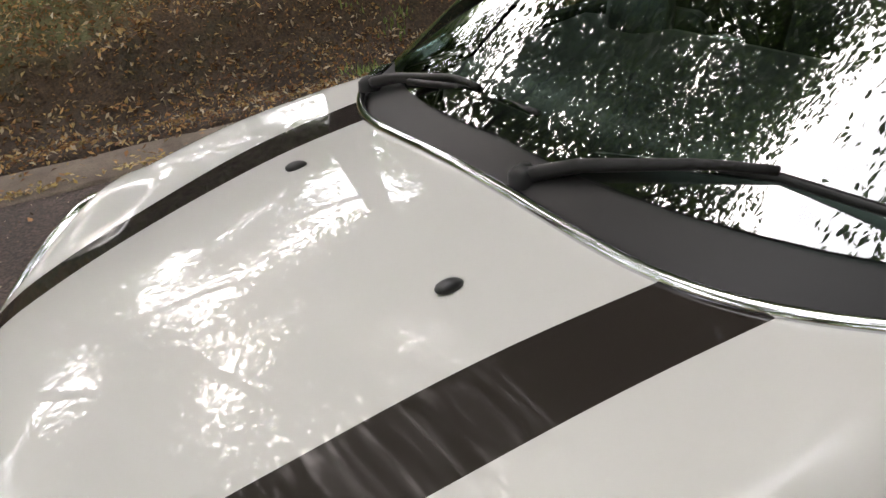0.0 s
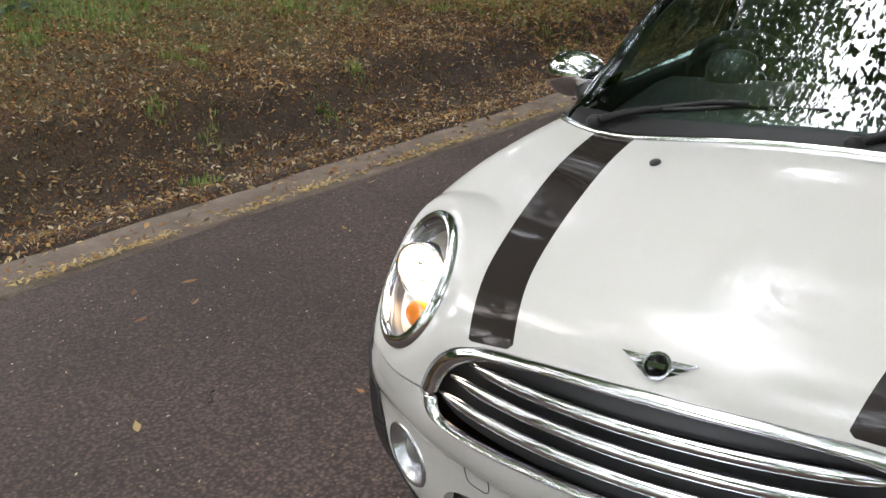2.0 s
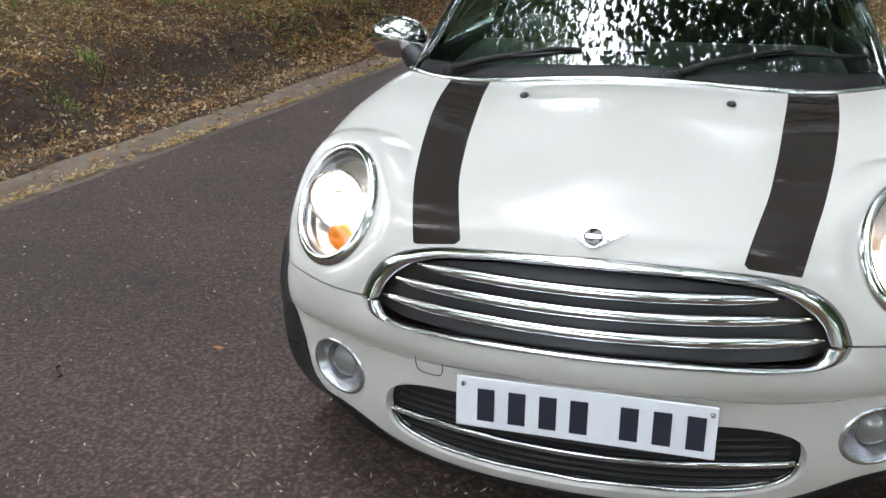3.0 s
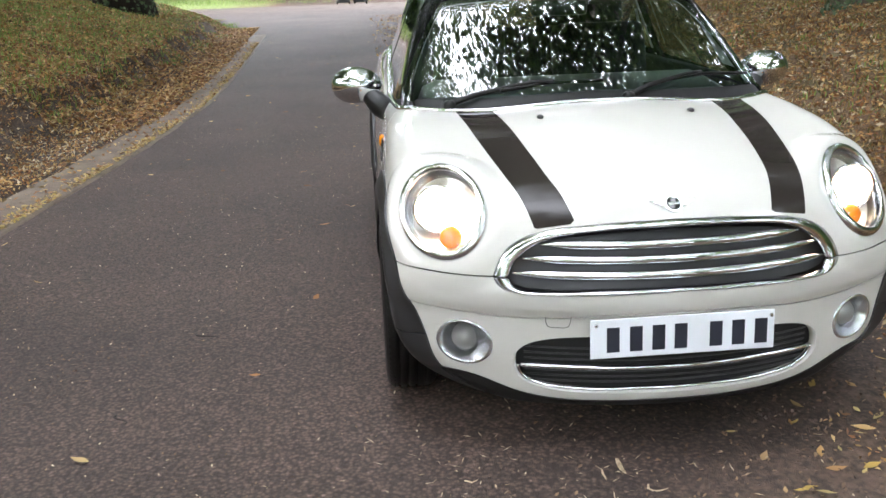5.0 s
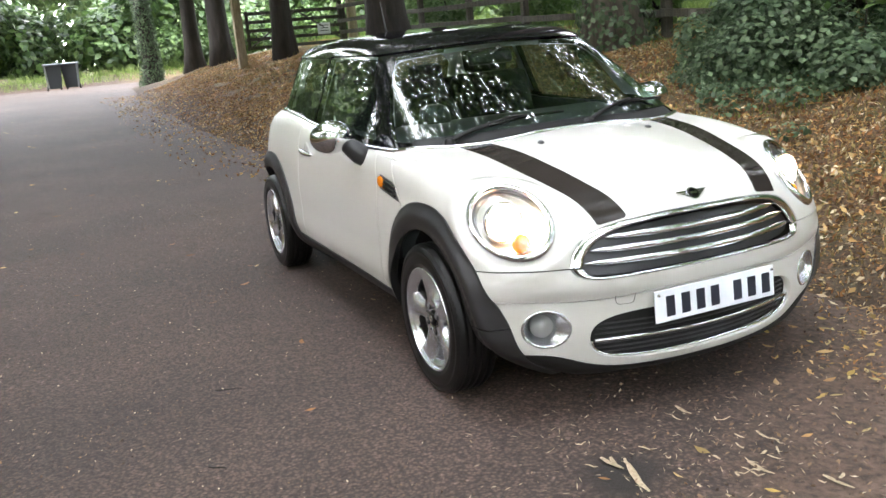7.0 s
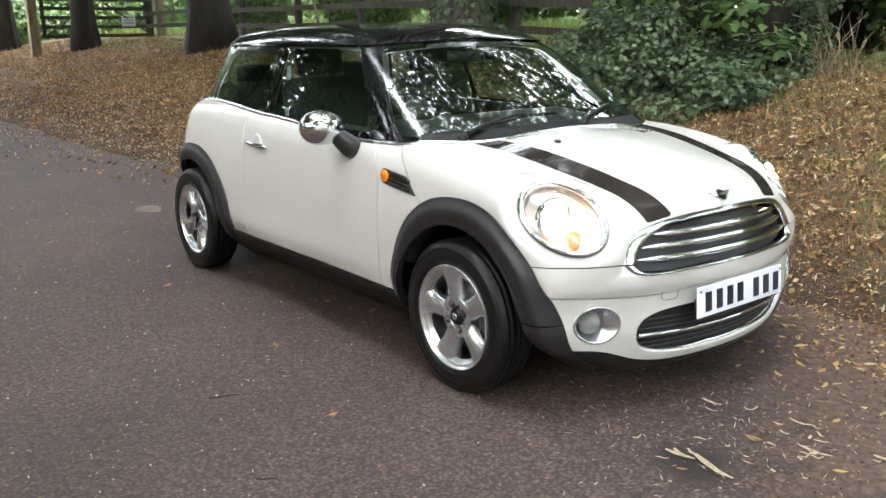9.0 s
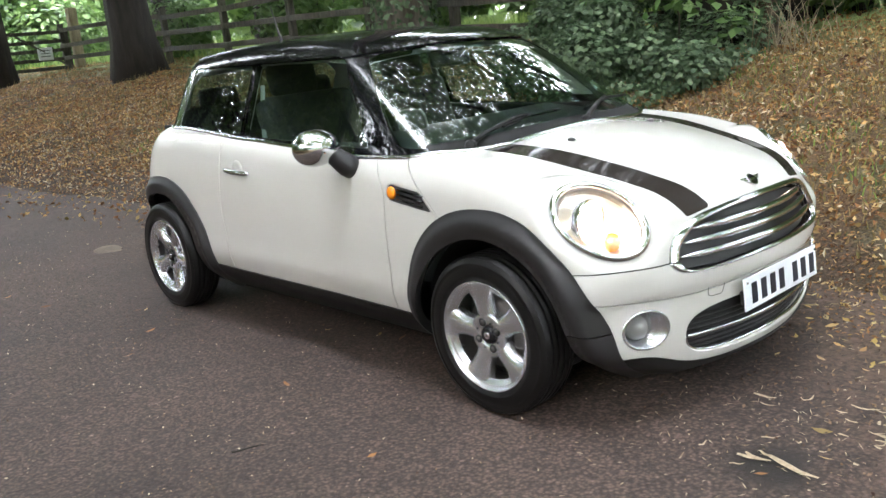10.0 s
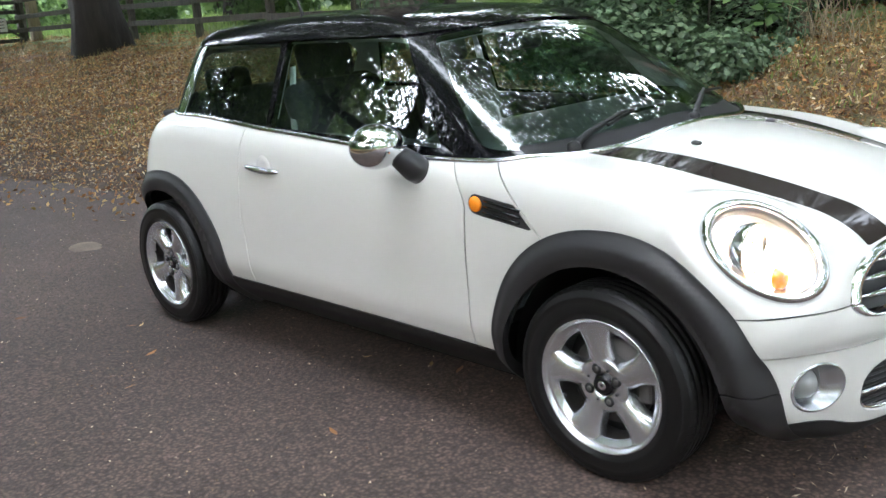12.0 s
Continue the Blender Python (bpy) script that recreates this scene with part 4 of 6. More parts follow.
for line in chains(cabin[1], cabin[0], lambda p: abs(body_field(p[None])[0] + -0.0) < 0.006):
    if len(line) < 20:
        continue
    closed = np.linalg.norm(line[0] - line[-1]) < 0.03
    pts = resampled(line, 0.02)
    if closed:
        pts = pts[:-1]
    pts = pts + gradient(cabin_field, pts) * 0.003
    mesh_ob("waistline_trim", *tube(pts, 0.0105, 8, closed), chrome, car, "chrome waistline trim")
cowl_part, cabin = carve(cabin, lambda P: np.maximum(-is_screen(P), smax(P[:, 2] - 0.980 + 0.03 * np.abs(P[:, 1]), np.abs(P[:, 1]) - 0.66, 0.02)))
glass_s, cabin = carve(cabin, screen_glass)
glass_d, cabin = carve(cabin, door_glass)
glass_q, cabin = carve(cabin, quarter_glass)
glass_r, cabin = carve(cabin, rear_glass)
roof, pillars = carve(cabin, lambda P: 1.318 - 0.06 * (P[:, 1] ** 2) - P[:, 2] - 0.035 * np.clip((-1.0 - P[:, 0]) / 0.5, 0, 1) * 0 + 0.0)
skin("roof", roof, cabin_field, gloss_black, car, "gloss black roof", 0.02, 0.006)
sides("pillar_frame", pillars, cabin_field, gloss_black, "gloss black pillars and window surround", 0.03)
mesh_ob("headlining", roof[0] - gradient(cabin_field, roof[0]) * 0.035, polys(roof[1]), trim_grey, car, "pale grey headlining")
lining = (pillars[0] - gradient(cabin_field, pillars[0]) * 0.034, pillars[1])
for sign in (-1, 1):
    p = carve(lining, lambda P: np.maximum(sign * -P[:, 1], 1.0 - P[:, 2]))[0]
    for lo, hi in ((-1.2, 0.0), (-2.0, -1.2), (-3.2, -2.0)):
        piece = carve(p, lambda P: np.maximum(lo - P[:, 0], P[:, 0] - hi))[0]
        if len(piece[1]):
            mesh_ob("pillar_trim", piece[0], polys(piece[1]), trim_grey, car, "pale grey inner pillar trim")
skin("cowl", cowl_part, cabin_field, scuttle_plastic, car, "black plastic scuttle panel", 0.02, -0.008)
for m, name, lab in ((glass_s, "windscreen", "curved windscreen"), (glass_r, "rear_window", "")):
    ob = skin(name, m, cabin_field, glass, car, lab, 0.005, -0.002)
    ob.visible_shadow = False
for m, name in ((glass_d, "door_window"), (glass_q, "rear_side_window")):
    for ob in sides(name, m, cabin_field, glass, "tinted side window", 0.005, -0.002):
        ob.visible_shadow = False

# ---- wheels ----


def wheel():
    w = new("wheel")
    w.parent = car
    w["label"] = "five-spoke silver alloy wheel with black tyre"
    prof = [(-0.070, 0.198), (-0.082, 0.207), (-0.0870, 0.222), (-0.0890, 0.225), (-0.0885, 0.230), (-0.0905, 0.252), (-0.0888, 0.256), (-0.0875, 0.270), (-0.0885, 0.2725), (-0.0855, 0.277), (-0.079, 0.291), (-0.070, 0.2985), (-0.058, 0.302)]
    groove = []
    for y in (-0.045, -0.015, 0.015, 0.045):
        groove += [(y - 0.005, 0.304), (y - 0.004, 0.297), (y + 0.004, 0.297), (y + 0.005, 0.304)]
    prof = [(0.95 * y, 0.198 + 0.935 * (r - 0.198)) for y, r in prof + groove + [(-y, r) for y, r in reversed(prof)]]
    mesh_ob("tyre", *lathe(prof, 96), rubber, w, "black rubber tyre")
    # tread blocks along the shoulder
    for s in (-1, 1):
        bars_v, bars_f = [], []
        for i in range(72):
            a = 2 * math.pi * i / 72
            base = len(bars_v)
            for y, r in ((0.057, 0.2967), (0.075, 0.2864), (0.075, 0.282), (0.057, 0.292)):
                for da in (-0.022, 0.022):
                    bars_v.append((r * math.cos(a + da), s * y, r * math.sin(a + da)))
            bars_f += [(base, base + 1, base + 3, base + 2), (base, base + 2, base + 4, base + 6), (base + 1, base + 7, base + 5, base + 3), (base + 2, base + 3, base + 5, base + 4)]
        mesh_ob("tread", bars_v, bars_f, rubber, w, smooth=False)["kind"] = "stuff"
    lip = [(-0.066, 0.184), (-0.069, 0.188), (-0.068, 0.191), (-0.074, 0.1935), (-0.077, 0.196), (-0.081, 0.200), (-0.083, 0.203), (-0.080, 0.2065), (-0.074, 0.207), (-0.070, 0.200), (-0.062, 0.190)]
    mesh_ob("rim", *lathe([(-0.052, 0.168), (-0.060, 0.178)] + lip, 96), alloy, w, "silver alloy rim")
    # alloy barrel in dark brake steel: shade behind the spokes put into its colour
    mesh_ob("barrel", *lathe([(-0.052, 0.1675), (-0.046, 0.176), (-0.02, 0.178), (0.07, 0.180)], 64), brake, w, "shaded inner rim barrel")
    for k in range(5):
        ang = 2 * math.pi * k / 5 + 0.52
        V, F, n = [], [], 14
        for i in range(n):
            t = i / (n - 1)
            r = 0.045 + 0.142 * t
            half = 0.039 - 0.006 * math.sin(math.pi * min(t * 1.15, 1)) + 0.006 * t + 0.034 * t ** 7
            face = -0.0565 - 0.010 * t
            section = [(-half - 0.006, face + 0.040), (-half - 0.002, face + 0.012), (-half * 0.72, face + 0.0015), (0, face - 0.004), (half * 0.72, face + 0.0015), (half + 0.002, face + 0.012), (half + 0.006, face + 0.040)]
            for u, y in section:
                x, z = r, u
                V.append((x * math.cos(ang) - z * math.sin(ang), y, x * math.sin(ang) + z * math.cos(ang)))
        for i in range(n - 1):
            for j in range(6):
                a = i * 7 + j
                F.append((a, a + 1, a + 8, a + 7))
        mesh_ob("spoke", V, [f[::-1] for f in F], alloy, w)
    mesh_ob("hub", *lathe([(-0.010, 0.085), (-0.045, 0.080), (-0.0565, 0.084), (-0.060, 0.074), (-0.0575, 0.034), (-0.052, 0.031), (-0.052, 0.0)], 48), alloy, w)
    mesh_ob("hub_cap", *lathe([(-0.052, 0.032), (-0.062, 0.030), (-0.065, 0.022), (-0.066, 0.0)], 32), gloss_black, w, "black centre cap")
    mesh_ob("hub_mark", *lathe([(-0.0652, 0.014), (-0.0670, 0.012), (-0.0670, 0.006), (-0.0655, 0.004)], 20), chrome, w)
    for k in range(4):
        a = math.pi / 2 * k + 0.42
        # raised dark disc in place of the shade inside a bolt recess
        V, F = lathe([(-0.0535, 0.0160), (-0.0612, 0.0155), (-0.0614, 0.0)], 16)
        V = [(x + 0.051 * math.cos(a), y, z + 0.051 * math.sin(a)) for x, y, z in V]
        mesh_ob("bolt_shade_disc", V, F, dark, w)
        V, F = lathe([(-0.0610, 0.0095), (-0.0640, 0.0085), (-0.0643, 0.0)], 6)
        V = [(x + 0.051 * math.cos(a), y, z + 0.051 * math.sin(a)) for x, y, z in V]
        mesh_ob("wheel_bolt", V, F, brake, w)
    # small raised dark dots painted where holes between the bolts would be in shade
    for k in range(4):
        a = math.pi / 2 * k + 0.42 + math.pi / 4
        V, F = lathe([(-0.0600, 0.0042), (-0.0628, 0.0040), (-0.0630, 0.0)], 10)
        mesh_ob("hole_shade_dot", [(x + 0.051 * math.cos(a), y, z + 0.051 * math.sin(a)) for x, y, z in V], F, dark, w)
    mesh_ob("brake_disc", *lathe([(-0.010, 0.0), (-0.012, 0.075), (-0.012, 0.132), (0.008, 0.132), (0.010, 0.0)], 48), brake, w, "worn grey brake disc")
    mesh_ob("brake_shield", *lathe([(0.02, 0.0), (0.02, 0.172), (0.03, 0.172)], 32), dark, w)
    bm_ob("caliper", box_bm(0.05, 0.06, 0.12, (0.12, 0.0, 0.02), 0.012), brake, w)
    V, F = tube([(0.168 * math.cos(3.6), -0.045, 0.168 * math.sin(3.6)), (0.150 * math.cos(3.62), -0.062, 0.150 * math.sin(3.62))], 0.005, 8)
    mesh_ob("valve", V, F, rubber, w)
    return w


first = wheel()
first.matrix_basis = pose(0, -0.730, 0.304)
for x, y, spin, turn in ((-2.467, -0.732, 40, 0), (0, 0.730, 17, 180), (-2.467, 0.732, 70, 180)):
    copy_thing(first, pose(x, y, 0.304, 0, 0, turn) @ Matrix.Rotation(radians(spin), 4, "Y"))

for x in (0.005, -2.462):
    for sign in (-1, 1):
        V, F, n = [], [], 25
        for i in range(n):
            a = radians(-2 + 184 * i / (n - 1))
            for y in (0.72, 0.46):
                V.append((x + 0.385 * math.cos(a), sign * y, 0.29 + 0.385 * math.sin(a)))
            V.append((x, sign * 0.46, 0.29))
        for i in range(n - 1):
            F += [(3 * i, 3 * i + 1, 3 * i + 4, 3 * i + 3), (3 * i + 1, 3 * i + 2, 3 * i + 4)]
        mesh_ob("wheel_arch_liner", V, F, dark, car)
# floor pan, made wider and lower to block light beneath the car
bm_ob("floor_pan", box_bm(3.0, 1.30, 0.03, (-1.28, 0, 0.185), 0.005), dark, car)
# unseen board added to keep light out from under the nose
bm_ob("nose_light_blocker", box_bm(0.30, 0.90, 0.02, (0.36, 0, 0.215), 0.006), dark, car)
mesh_ob("exhaust", *tube([(-2.7, 0.1, 0.22), (-3.02, 0.1, 0.22)], 0.03, 12), chrome, car)

# ---- mirrors, handles, repeaters ----
for sign in (-1, 1):
    mir = new("door_mirror")
    mir.parent = car
    mir["label"] = "chrome capped door mirror on a black foot"
    bm = bmesh.new()
    bmesh.ops.create_uvsphere(bm, u_segments=40, v_segments=24, radius=1)
    for v in bm.verts:
        x, y, z = v.co
        squeeze = 1 - 0.10 * y
        v.co = (x * 0.085, y * 0.104, z * 0.074 * squeeze)
    cut = bmesh.ops.bisect_plane(bm, geom=bm.verts[:] + bm.edges[:] + bm.faces[:], plane_co=(-0.028, 0, 0), plane_no=(-1, 0.12, 0), clear_outer=True)
    bmesh.ops.transform(bm, matrix=Matrix.Translation((-0.80, sign * 0.868, 0.968)) @ Matrix.Diagonal((1, -sign, 1, 1)), verts=bm.verts)
    if sign > 0:
        bmesh.ops.reverse_faces(bm, faces=bm.faces)
    bm_ob("mirror_cap", bm, chrome, mir, "polished chrome mirror cap", True)
    V, F = lathe([(0.0, 0.0), (0.0, 0.062), (0.004, 0.066)], 40)
    V = [(-0.824 + 0.0 * x, sign * 0.868 + x * 1.45, 0.968 + z) for x, y, z in V]
    mesh_ob("mirror_pane", V, F, mirror_glass, mir)
    V, F = tube([(-0.735, sign * 0.748, 0.868), (-0.740, sign * 0.772, 0.885), (-0.752, sign * 0.800, 0.912), (-0.768, sign * 0.822, 0.935), (-0.785, sign * 0.845, 0.952)],
                [0.047, 0.048, 0.042, 0.036, 0.034], 16, up=(1, 0, 0))
    mesh_ob("mirror_foot", V, F, plastic, mir, "black plastic mirror foot")

    hy = sign * 0.797
    n = 13
    pts = [(-1.735 + 0.225 * i / (n - 1), hy + sign * 0.016 * math.sin(math.pi * i / (n - 1)) ** 0.6 - sign * 0.016, 0.822 - 0.01 * i / (n - 1)) for i in range(n)]
    mesh_ob("door_handle", *tube(pts, [0.006 + 0.008 * math.sin(math.pi * i / (n - 1)) ** 0.5 for i in range(n)], 10), chrome, car, "chrome door handle")
    V, F = lathe([(0.0, 0.0), (-0.004, 0.024), (-0.0045, 0.043), (0.002, 0.046)], 32)
    sy = on_body((-1.615, sign * 0.78, 0.826), (0, sign, 0))[1]
    V = [(x - 1.615, sy + sign * (0.0015 + (y + 0.004) * -0.6), z + 0.826) for x, y, z in V]
    mesh_ob("handle_cup", V, F if sign > 0 else [f[::-1] for f in F], paint, car)
    ry = on_body((-0.468, sign * 0.78, 0.791), (0, sign, 0))[1]
    bm = bmesh.new()
    bmesh.ops.create_uvsphere(bm, u_segments=24, v_segments=12, radius=1)
    bmesh.ops.scale(bm, vec=(0.0255, 0.012, 0.0255), verts=bm.verts)
    bmesh.ops.translate(bm, vec=(-0.466, ry, 0.790), verts=bm.verts)
    bm_ob("side_indicator", bm, amber, car, "round amber side indicator", True)
    for k in range(3):
        z = 0.806 - 0.018 * k
        pts = [(x, on_body((x, sign * 0.78, z - 0.12 * (x + 0.45)), (0, sign, 0))[1] + sign * 0.0005, z - 0.12 * (x + 0.45)) for x in (-0.43, -0.40, -0.36, -0.32, -0.285)]
        mesh_ob("scuttle_rib", *tube(pts, 0.0045, 6), gloss_black, car)

# ---- wipers ----
for arm, blade in ((((-0.262, -0.535, 0.945), (-0.275, -0.44, 0.972), (-0.293, -0.23, 1.008), (-0.292, -0.15, 1.008)), ((-0.262, -0.35, 0.985), (-0.30, -0.16, 1.0), (-0.288, 0.03, 1.004))),
                   (((-0.208, 0.105, 0.955), (-0.240, 0.19, 0.985), (-0.31, 0.35, 1.012), (-0.345, 0.42, 1.014)), ((-0.275, 0.18, 0.985), (-0.345, 0.42, 1.006), (-0.372, 0.61, 0.998)))):
    wiper = new("wiper")
    wiper.parent = car
    wiper["label"] = "black windscreen wiper"
    dense = resampled(np.array(arm), 0.03)
    mesh_ob("wiper_arm", *tube(dense, np.linspace(0.012, 0.006, len(dense)), 8), scuttle_plastic, wiper)
    dense = resampled(np.array(blade), 0.03)
    mesh_ob("wiper_blade", *tube(dense, 0.0065, 6), rubber, wiper)
    V, F = lathe([(0.0, 0.024), (0.018, 0.022), (0.026, 0.012), (0.028, 0.0)], 20)
    V = [(x + arm[0][0], arm[0][1] + z, arm[0][2] - 0.012 + y) for x, y, z in V]
    mesh_ob("wiper_pivot", V, F, scuttle_plastic, wiper)
mesh_ob("aerial", *tube([(-2.27, 0, 1.38), (-2.30, 0, 1.45), (-2.35, 0, 1.60)], [0.012, 0.006, 0.003], 8), plastic, car, "short black roof aerial")

# ---- interior ----


def cushion(sx, sy, sz, at, tilt=0.0, soft=0.05):
    return box_bm(sx, sy, sz, at, soft, Matrix.Rotation(radians(tilt), 4, "Y"))


for y in (-0.36, 0.36):
    seat = new("front_seat")
    seat.parent = car
    seat["label"] = "black cloth front seat"
    bm_ob("seat_base", cushion(0.52, 0.50, 0.16, (-1.28, y, 0.50)), seat_cloth, seat, smooth=True)
    bm_ob("seat_back", cushion(0.14, 0.48, 0.62, (-1.56, y, 0.84), -18), seat_cloth, seat, smooth=True)
    bm_ob("headrest", cushion(0.09, 0.27, 0.17, (-1.68, y, 1.215), -14, 0.04), seat_cloth, seat, smooth=True)
    for dy in (-0.05, 0.05):
        mesh_ob("headrest_post", *tube([(-1.66, y + dy, 1.08), (-1.675, y + dy, 1.18)], 0.006, 8), chrome, seat)
bm_ob("rear_bench", cushion(0.16, 1.15, 0.55, (-2.42, 0, 0.82), -20), seat_cloth, car, "dark rear bench", True)
bm_ob("parcel_shelf", box_bm(0.4, 1.1, 0.03, (-2.6, 0, 0.98), 0.01), seat_cloth, car)
for y in (-0.33, 0.33):
    bm_ob("rear_headrest", cushion(0.08, 0.24, 0.13, (-2.50, y, 1.12), -14, 0.035), seat_cloth, car, "", True)
bm_ob("dashboard", cushion(0.46, 1.24, 0.22, (-0.66, 0, 0.85), 6, 0.08), plastic, car, "black dashboard", True)
bm_ob("instrument_pod", cushion(0.10, 0.16, 0.14, (-0.80, -0.36, 0.99), -15, 0.05), plastic, car, "", True)
bm_ob("cabin_floor", box_bm(2.3, 1.3, 0.04, (-1.6, 0, 0.38)), seat_cloth, car)
for s in (-1, 1):
    bm_ob("door_card", box_bm(1.9, 0.05, 0.56, (-1.55, s * 0.68, 0.68), 0.02), seat_cloth, car)
ring = [(-0.93 + 0.06 * math.sin(a), -0.36 + 0.18 * math.cos(a), 0.93 + 0.165 * math.sin(a)) for a in (2 * math.pi * i / 40 for i in range(40))]
sw = new("steering_wheel")
sw.parent = car
mesh_ob("wheel_rim", *tube(ring, 0.015, 10, True), seat_cloth, sw, "black steering wheel rim")
bm_ob("wheel_boss", cushion(0.06, 0.14, 0.11, (-0.92, -0.36, 0.93), 20, 0.03), plastic, sw, "", True)
for a in (0.0, math.pi, -math.pi / 2):
    mesh_ob("wheel_spoke", *tube([(-0.92, -0.36, 0.93), (-0.93 + 0.06 * math.sin(a), -0.36 + 0.18 * math.cos(a), 0.93 + 0.165 * math.sin(a))], 0.012, 8), satin, sw)
rv = new("rear_view_mirror")
rv.parent = car
bm_ob("mirror_housing", cushion(0.04, 0.24, 0.07, (-0.90, 0.0, 1.245), -12, 0.018), plastic, rv, "black rear view mirror", True)
mesh_ob("mirror_stalk", *tube([(-0.80, 0, 1.295), (-0.88, 0, 1.27)], 0.009, 8), plastic, rv)
for s in (-1, 1):
    mesh_ob("seat_belt", *tube([(-1.64, s * 0.56, 1.20), (-1.62, s * 0.60, 0.98), (-1.58, s * 0.62, 0.6)], 0.022, 6, flat=0.12, up=(0, 1, 0)), trim_grey, car, "pale seat belt webbing")

# ================= the lane and its banks =================
kerb_line = curve([(-60, -3.6), (-30, -3.6), (-16.4, -3.05), (-12, -2.85), (-8, -2.74), (-3.6, -2.92), (-0.4, -3.2), (1, -3.3), (6, -3.7), (30, -5.5)])
edge_line = curve([(-60, 1.0), (-30, 0.6), (-17, 0.35), (-10, 0.45), (-6, 0.75), (-2, 1.15), (2, 1.15), (6, 1.3), (30, 3.0)])


def smooth(a, b, x):
    t = np.clip((x - a) / (b - a), 0, 1)
    return t * t * (3 - 2 * t)


def wave(x, y, s, seed=0.0):
    """A cheap rolling unevenness between about -1 and 1."""
    return (np.sin(x * s * 1.0 + 1.3 + seed) * np.cos(y * s * 1.27 + 0.4 + seed * 2) + 0.6 * np.sin(x * s * 2.3 + y * s * 1.9 + seed)
            + 0.4 * np.cos(x * s * 4.7 - y * s * 3.9 + 2 * seed)) / 2.0


def road_height(x, y):
    return 0.010 + 0.43 * smooth(-5, -36, x) + 0.012 * wave(x, y, 0.35) * smooth(-4, -8, x)


def ground_height(x, y):
    base = road_height(x, y)
    r = kerb_line(x) - 0.40 - y
    open_r = smooth(-23.5, -19.5, x - 0.15 * np.minimum(y + 3, 0))
    dip = 0.20 * smooth(0.0, 0.5, r) * (1 - smooth(0.78, 1.02, r + 0.16 * wave(x, y, 2.6, 7)))
    right = np.where(r > 0, 0.02 - dip + 1.45 * np.tanh(np.maximum(r, 0) * 0.27) + 0.05 * wave(x, y, 1.6) * np.tanh(np.maximum(r, 0)) + 0.020 * wave(x, y, 6.0, 1) * np.tanh(np.maximum(r, 0) * 3), 0) * open_r
    l = y - edge_line(x) + 0.10 * wave(x, y, 1.1, 3) + 0.05 * wave(x, y, 4.1, 5)
    open_l = smooth(-34, -27, x)
    left = np.where(l > 0, 1.28 * np.tanh(np.maximum(l, 0) * 0.24) + 0.05 * wave(x, y, 1.4, 2) * np.tanh(np.maximum(l, 0)) + 0.015 * wave(x, y, 7.0, 4) * np.tanh(np.maximum(l, 0) * 3), 0) * open_l
    far = smooth(-38.6, -41.5, x)
    under = np.where((r <= 0) & (l <= 0), -0.05, 0.0)
    under = np.where(((x < -21) & (x > -38.6)), -0.05, under)
    z = base + right + left + under + 0.35 * far + 0.05 * smooth(-38.5, -39, x)
    z = np.where((under < 0) & (right + left > 0.02), base + right + left - 0.03, z)
    return z


def sheet(name, xs, ys, height, mat, label, category):
    X, Y = np.meshgrid(xs, ys, indexing="ij")
    Z = height(X, Y)
    V = np.stack([X, Y, Z], -1).reshape(-1, 3)
    n = len(ys)
    I = (np.arange(len(xs) - 1)[:, None] * n + np.arange(n - 1)[None]).ravel()
    F = np.stack([I, I + n, I + n + 1, I + 1], 1)
    me = bpy.data.meshes.new(name)
    me.from_pydata(V.tolist(), [], F.tolist())
    me.polygons.foreach_set("use_smooth", np.ones(len(F), bool))
    me.materials.append(mat)
    return tagged(new(name, me), label, category, kind="structure")


def spread(lo, hi, near_lo, near_hi, fine, coarse):
    a = np.arange(near_lo, near_hi, fine)
    left = near_lo - np.cumsum(fine * 1.16 ** np.arange(1, 60))
    right = near_hi - fine + np.cumsum(fine * 1.16 ** np.arange(1, 60))
    return np.concatenate([[lo], left[left > lo][::-1], a, right[right < hi], [hi]])


sheet("ground", spread(-900, 600, -12, 4, 0.12, 1), spread(-700, 700, -7, 6, 0.10, 1), ground_height, litter, "leaf-strewn brown soil and rough grass", "ground")
rx = np.concatenate([np.linspace(-39, -8, 80), np.linspace(-7.8, 14, 90), np.linspace(15, 70, 30)])
sheet("road", rx, np.linspace(-5.2, 3.0, 60), lambda x, y: road_height(x, y) + 0.006 * wave(x, y, 1.2), asphalt, "worn grey-brown asphalt lane", "road")
sheet("side_road", np.linspace(-38.8, -27.2, 20), np.concatenate([np.linspace(-60, -5.2, 40)[:-1], np.linspace(-5.2, 60, 50)]), lambda x, y: road_height(x, y) + 0.008, asphalt, "grey asphalt side road", "road")

# a small worn patch in the lane
V = [(-4.45, -0.39, 0.0)] + [(-4.45 + (0.15 + 0.02 * math.sin(3 * a)) * math.cos(a), -0.39 + (0.11 + 0.015 * math.cos(2 * a + 1)) * math.sin(a), -0.004) for a in (2 * math.pi * k / 24 for k in range(24))]
V = [(x, y, z + 0.008 + float(road_height(x, y)) + 0.006 * float(wave(x, y, 1.2))) for x, y, z in V]
tagged(mesh_ob("road_patch", V, [(0, 1 + k, 1 + (k + 1) % 24) for k in range(24)], concrete), "small pale worn patch in the asphalt", "patch", kind="structure")

